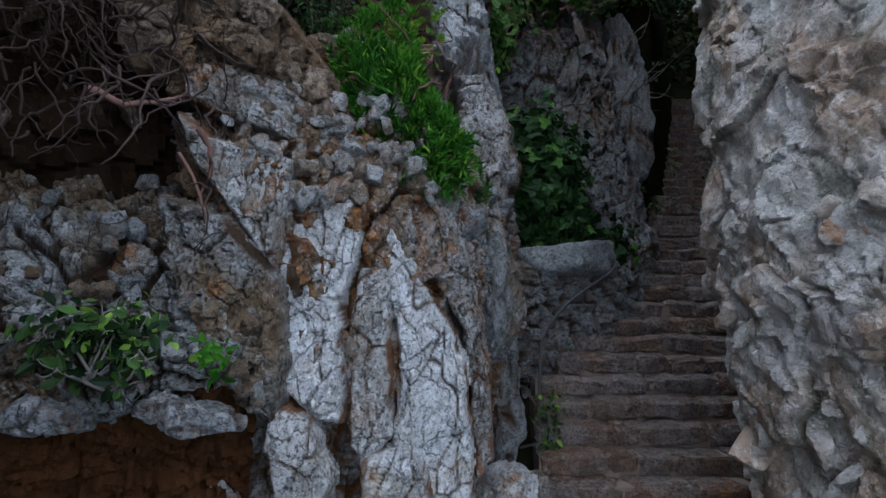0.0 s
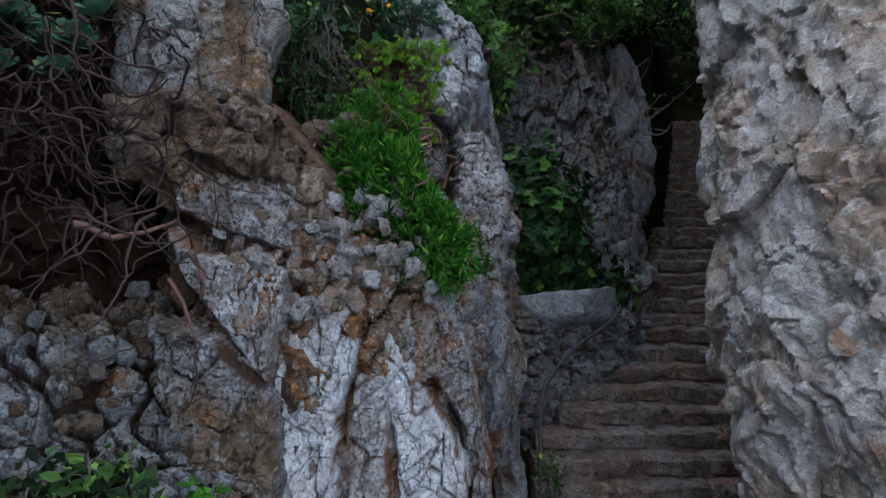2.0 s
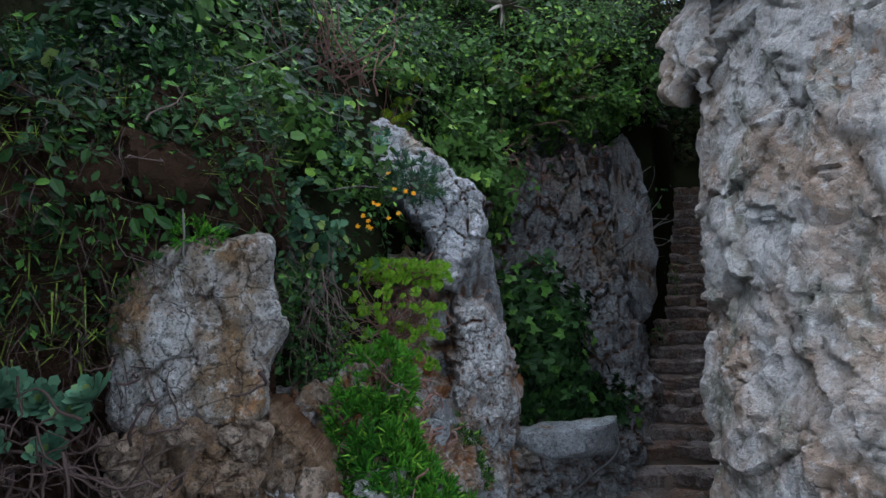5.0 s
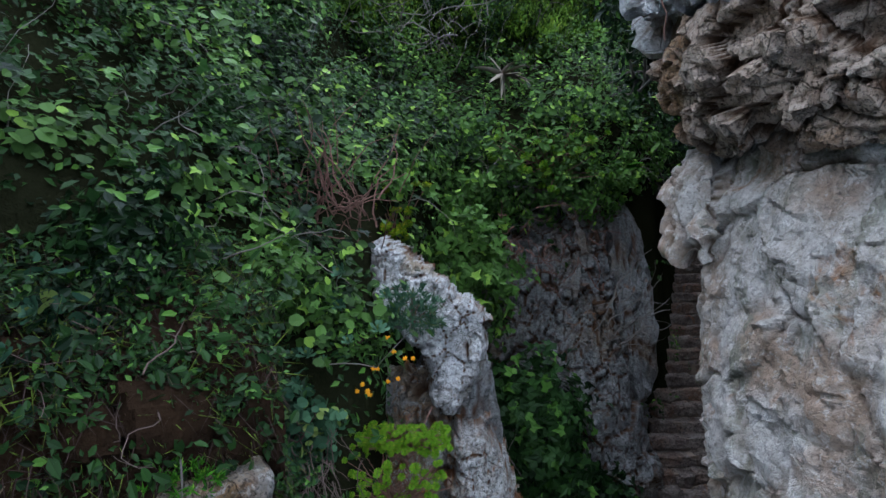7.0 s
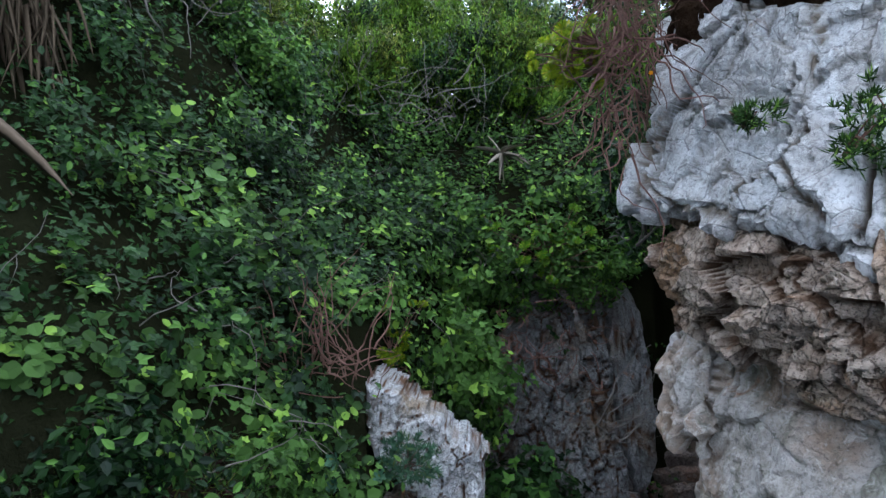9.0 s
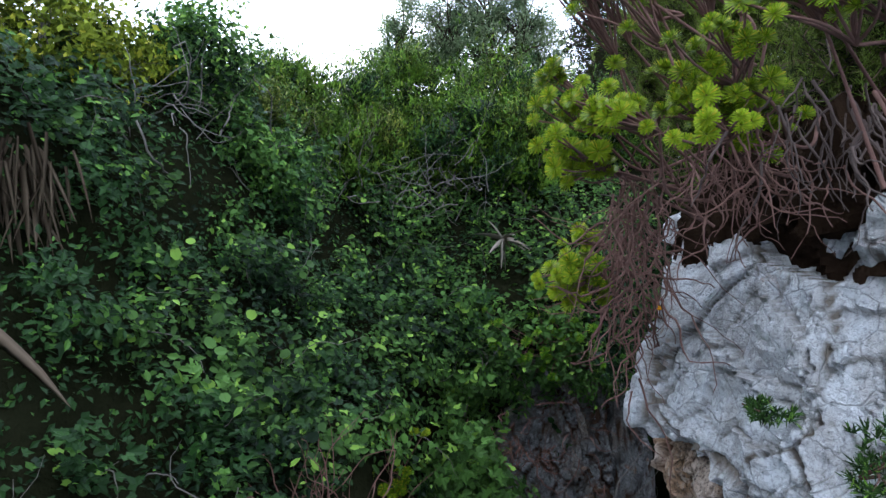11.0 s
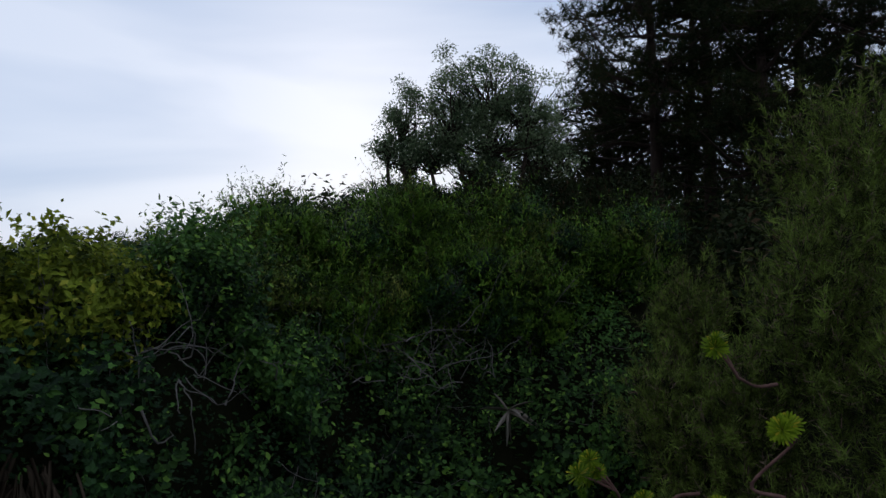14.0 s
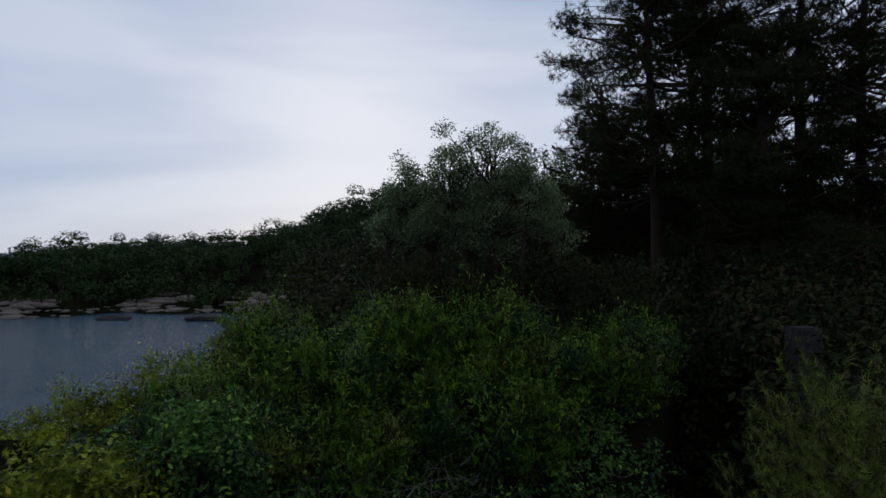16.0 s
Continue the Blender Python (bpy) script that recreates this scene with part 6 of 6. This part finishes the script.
fan("dead_agave", (-3.4, 4.3, 11.25), 2, 0.88, (0.78, 0.0, -0.42), 0.03, M_STRAW, "grey pointed dry agave leaf", "dead plant", 7, (0, 0, 0), 0.055)
fan("seed_head", (0.46, 11.75, 14.4), 9, 0.2, (0, -0.2, -0.9), 0.3, M_STRAW, "small dry seed head in the bush", "dead plant", 8)

stick = build("dry_stick", *tubes([(np.array([(-1.31, 3.12, 7.4), (-1.3, 3.1, 7.52), (-1.3, 3.08, 7.64)]), np.array([0.006, 0.006, 0.005]))], 5), M_TWIG)
tagged(stick, "thin pale dry stick standing on a boulder", "stick")

# ---------------- hose along the stairs ----------------
hose = empty("hose")
line = bend([(0.83, 5.9, 2.6), (0.95, 6.2, 3.4), (1.02, 6.5, 4.0), (1.1, 6.75, 4.4), (1.35, 7.0, 4.7), (1.7, 7.2, 4.95), (1.98, 7.3, 5.12), (2.1, 7.4, 5.25), (2.08, 7.6, 5.32), (1.98, 7.7, 5.3)], 60)
build("tube", *tubes([(line, np.full(60, 0.017))], 8), M_HOSE, hose)
build("clip", *tubes([(np.array([(0.75, 6.0, 3.42), (0.96, 6.18, 3.42)]), np.full(2, 0.012))], 6), M_HOSE, hose)
tagged(hose, "black plastic hose running up the rubble wall", "hose")


# ---------------- trees ----------------
def olive(at, crowns, n, seed, label):
    """An olive tree: thin trunks that fork below each round crown; leaves in small clumps at the branch ends."""
    r = np.random.default_rng(seed)
    e = empty("olive_tree")
    lines, tips = [], []
    for c in crowns:
        mid, radii = np.array(c[:3]), np.array(c[3:])
        fork = mid - (0, 0, radii[2] * 0.9)
        foot = np.array(at) + r.normal(0, 0.2, 3) * (1, 1, 0)
        lines.append((bend([foot, (foot + fork) / 2 + r.normal(0, 0.25, 3) * (1, 1, 0), fork], 10), np.linspace(0.10, 0.055, 10)))
        t, _ = shell(r, int(50 * radii.mean()), mid, radii, 0.4, 0.25, 2.6)
        t = t[t[:, 2] > mid[2] - 0.55 * radii[2]]
        for q in t:
            s = fork + (q - fork) * (0.2, 0.2, 0.35) + r.normal(0, 0.12, 3)
            lines.append((bend([fork, s, (s + q) / 2 + r.normal(0, 0.15, 3), q], 9), np.linspace(0.035, 0.007, 9)))
        tips.append(t)
    tips = np.vstack(tips)
    build("trunk", *tubes(lines, 5), M_BARK, e)
    p = np.repeat(tips, n // len(tips), 0)
    off = r.normal(size=p.shape)
    off /= np.linalg.norm(off, axis=1)[:, None]
    p = p + off * (r.uniform(0, 1, len(p)) ** 0.5)[:, None] * np.array((0.36, 0.36, 0.27))
    leaves("foliage", p, np.tile((0, 0, 0.4), (len(p), 1)), r.uniform(0.06, 0.105, len(p)), "small", M_OLIVE, e, spread=1.0, r=r)
    return tagged(e, label, "tree", "olive trees")


olive((1.6, 18.4, 14.2), [(1.35, 18.4, 19.5, 1.45, 1.2, 1.35), (2.45, 18.3, 19.0, 1.15, 1.1, 1.2), (0.3, 18.5, 18.9, 1.15, 1.1, 1.35), (1.5, 18.3, 18.2, 1.9, 1.0, 0.8)], 30000, 3, "grey-green olive tree with an airy uneven crown")
olive((0.2, 18.8, 14.2), [(-0.4, 18.7, 17.9, 1.0, 0.9, 0.9), (0.9, 18.7, 17.4, 1.2, 0.9, 0.8), (2.8, 18.8, 17.6, 1.2, 0.9, 0.9)], 20000, 5, "grey-green olive tree with several thin trunks")
olive((-1.2, 18.5, 14.2), [(-1.3, 18.5, 18.95, 0.6, 0.55, 1.0), (-1.75, 18.5, 17.9, 0.55, 0.5, 0.65), (-1.1, 18.5, 17.6, 0.8, 0.6, 0.7)], 9000, 4, "small slender olive tree at the edge of the grove")


def pine(at, tall, reach, low, seed, pads=92, label="tall dark pine with broad ragged crown"):
    """A pine: trunk, crooked limbs, flat pads of needle tufts."""
    r = np.random.default_rng(seed)
    e = empty("pine_tree")
    t = np.linspace(0, 1, 14)
    trunk = np.array(at) + np.stack([0.5 * np.sin(t * 3 + seed) * t, 0.4 * np.cos(t * 2.3 + seed) * t, t * tall], 1)
    build("trunk", *tubes([(trunk, np.linspace(0.34, 0.07, 14))], 9), M_BARK, e)
    mids = []
    for k in range(pads):
        f = r.uniform(low, 1.0)
        base = trunk[int(f * 13 * 0.97)]
        ang = r.uniform(0, 6.283)
        wide = reach * (1.15 - 0.75 * ((f - low) / (1 - low)) ** 1.5) * r.uniform(0.35, 1.0)
        tip = base + np.array((math.cos(ang) * wide, math.sin(ang) * wide, r.uniform(-0.8, 1.7)))
        lines = [(bend([base, base * 0.55 + tip * 0.45 + (0, 0, r.uniform(-0.7, 0.3)), tip], 10), np.linspace(0.09, 0.02, 10))]
        for _ in range(3):
            s = base + (tip - base) * r.uniform(0.4, 1.0)
            g = s + r.normal(0, 0.65, 3) * (1, 1, 0.55) + (0, 0, 0.2)
            lines.append((bend([s, (s + g) / 2 + r.normal(0, 0.08, 3), g], 5), np.linspace(0.03, 0.008, 5)))
            mids.append(g)
        mids.append(tip)
        build("limb", *tubes(lines, 5), M_BARK, e)
    mids = np.repeat(np.array(mids), 17, 0)
    off = r.normal(size=mids.shape)
    off /= np.linalg.norm(off, axis=1)[:, None]
    tuft = mids + off * (r.uniform(0, 1, len(mids)) ** 0.4)[:, None] * (0.62, 0.62, 0.33)
    q = np.repeat(tuft, 12, 0)
    w = r.normal(size=q.shape) + (0, 0, 0.5)
    leaves("foliage", q, r.normal(size=q.shape), r.uniform(0.2, 0.34, len(q)), "needle", M_PINE, e, face=w * 3, spread=0.5, r=r)
    return tagged(e, label, "pine tree", "pines")


SHAPES["needle"] = (SHAPES["needle"][0] * np.array((1, 2.6, 1)), SHAPES["needle"][1])
for k, (x, y, tall, reach, low) in enumerate([(9.4, 27.0, 16, 6.0, 0.36), (12.5, 28.5, 19, 5.2, 0.26), (16.5, 28.0, 20, 5.2, 0.24), (20.5, 30.0, 20, 5.2, 0.24), (14.0, 35.0, 19, 5.4, 0.25), (18.0, 23.0, 18, 4.6, 0.3), (9.5, 35.0, 12, 4.4, 0.2), (12.0, 22.5, 11, 3.4, 0.2)]):
    pine((x, y, float(height(x, y)) - 0.1), tall, reach, low, 700 + k, 92 if k == 0 else 80)

for k, c in enumerate([(-1.2, 17.4, 15.9, 1.3, 0.8, 0.9), (0.8, 17.4, 15.9, 1.4, 0.8, 1.0), (2.9, 17.4, 16.0, 1.4, 0.8, 1.0), (4.8, 16.5, 15.6, 1.4, 0.9, 1.1)]):
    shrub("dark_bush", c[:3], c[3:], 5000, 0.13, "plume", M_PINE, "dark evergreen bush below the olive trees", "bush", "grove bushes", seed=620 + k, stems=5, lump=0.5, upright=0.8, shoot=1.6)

# dark scrub under the trees and on the hill behind
r = np.random.default_rng(55)
CLUMPS = [shell(r, 520, (0.7 * k, 0, 0), (1, 1, 1), 0.4, 0.7, 2.0) for k in range(10)]
CLUMPS = [(p - (0.7 * k, 0, 0), w) for k, (p, w) in enumerate(CLUMPS)]
pts, nrm, wide = [], [], []
for k in range(330):
    y = r.uniform(8, 24) if k < 110 else r.uniform(15, 60)
    x = r.uniform(max(-0.28 * y, gully_right(y) + 0.6), 0.8 * y + 2) if k < 110 else r.uniform(-0.24 * y, 0.75 * y + 2)
    if (y < 15 and x < gully_right(y) + 0.4) or height(x, y) < 9:
        continue
    rad = r.uniform(0.7, 1.4) * (0.7 + y / 50) * (2.1 if y > 38 and x > 4 else 1)
    p, w = CLUMPS[k % 10]
    pts.append(p * np.array((rad * 1.2, rad * 1.2, rad)) + (x, y, float(height(x, y)) + rad * (1.0 if rad > 2.4 else 0.6)))
    nrm.append(w)
    wide.append(np.full(len(p), max(1.0, (rad / 1.4) ** 0.8)))
pts, nrm = np.vstack(pts), np.vstack(nrm)
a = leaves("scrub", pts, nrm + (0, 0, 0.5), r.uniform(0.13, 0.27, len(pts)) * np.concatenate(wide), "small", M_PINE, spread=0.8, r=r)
tagged(a, "dark evergreen scrub under the pines", "scrub", kind="stuff")

# woods on the far headland
DOMES = [shell(r, 520, (0.7 * k, 3, 0), (1, 1, 1), 0.25, 0.85, 2.4) for k in range(10)]
DOMES = [(np.maximum(p - (0.7 * k, 3, 0), (-9, -9, -0.35)), w) for k, (p, w) in enumerate(DOMES)]
x, y = r.uniform(-175, 100, 1700), r.uniform(172, 400, 1700)
ok = (y - shore(x) > 5) & (x / y < 0.2)
x, y = x[ok], y[ok]
z = height(x, y)
pts, nrm, size, lines = [], [], [], []
for k in range(len(x)):
    rad, top = r.uniform(2.2, 5.6), r.uniform(2.5, 9.5)
    if y[k] - shore(x[k]) < 16:
        top = top * 0.45
    if k % 9 == 0:
        rad, top = rad * 0.9, top + r.uniform(3, 6)
    p, w = DOMES[k % 10]
    pick = r.integers(0, 520, 200)
    pts.append(p[pick] * np.array((rad, rad, rad * r.uniform(0.6, 0.9))) + (x[k], y[k], z[k] + top))
    nrm.append(w[pick])
    size.append(np.full(200, 0.35 + rad * 0.15))
    if y[k] - shore(x[k]) < 30 and k % 3 == 0:
        lines.append((np.array([(x[k], y[k], z[k] - 0.5), (x[k] + 0.3, y[k], z[k] + top)]), np.array([0.35, 0.2])))
pts, nrm, size = np.vstack(pts), np.vstack(nrm), np.concatenate(size)
a = leaves("far_woods", pts, nrm + (0, 0, 0.6), size * r.uniform(0.8, 1.5, len(size)), "small", M_FARLEAF, spread=0.4, r=r)
tagged(a, "dark pine woods on the headland across the bay", "woods", kind="stuff")
a = build("far_trunks", *tubes(lines, 5), M_BARK)
tagged(a, "trunks of pines on the far shore", "trunks", kind="stuff")

# shore rocks
vs, fs, base = [], [], 0
for k in range(260):
    x = r.uniform(-170, -50) if k < 90 else r.normal((-57, -88, -150, -128)[k % 4], 6)
    y = float(shore(x)) + (r.uniform(-1, 5) if k < 90 else r.uniform(-1, 14))
    half = (r.uniform(0.4, 1.3) if k < 90 else r.uniform(0.7, 2.8)) * np.array((1.6, 1.0, r.uniform(0.28, 0.55)))
    v, f, _ = rock_shape(900 + k, half, 2, 10)
    vs.append(v + (x, y, max(0.1, float(height(x, y)) + 0.2)))
    fs.append(f + base)
    base += len(v)
a = build("shore_rocks", np.vstack(vs), np.vstack(fs), M_SHORE, smooth=False)
tagged(a, "pale tan rocks along the far shoreline", "rocks", kind="stuff")
for k, (x, y, h) in enumerate([(-88, 163, (5.5, 2.5, 1.3)), (-62, 160, (6, 3, 1.8)), (-130, 172, (8, 3, 1.2))]):
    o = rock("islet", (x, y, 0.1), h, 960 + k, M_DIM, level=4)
    tagged(o, "dark low rock standing in the water", "rock", "islets")

# gate pillar beyond the cliff top
bm = bmesh.new()
bmesh.ops.create_cube(bm, size=1, matrix=Matrix.LocRotScale((8.15, 14.0, 14.05), Euler((0, 0, 0.2)), (0.62, 0.5, 2.4)))
bmesh.ops.bevel(bm, geom=bm.edges[:], offset=0.03, segments=2, affect="EDGES")
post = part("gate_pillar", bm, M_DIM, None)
tagged(post, "grey stone gate pillar among dark bushes", "pillar")
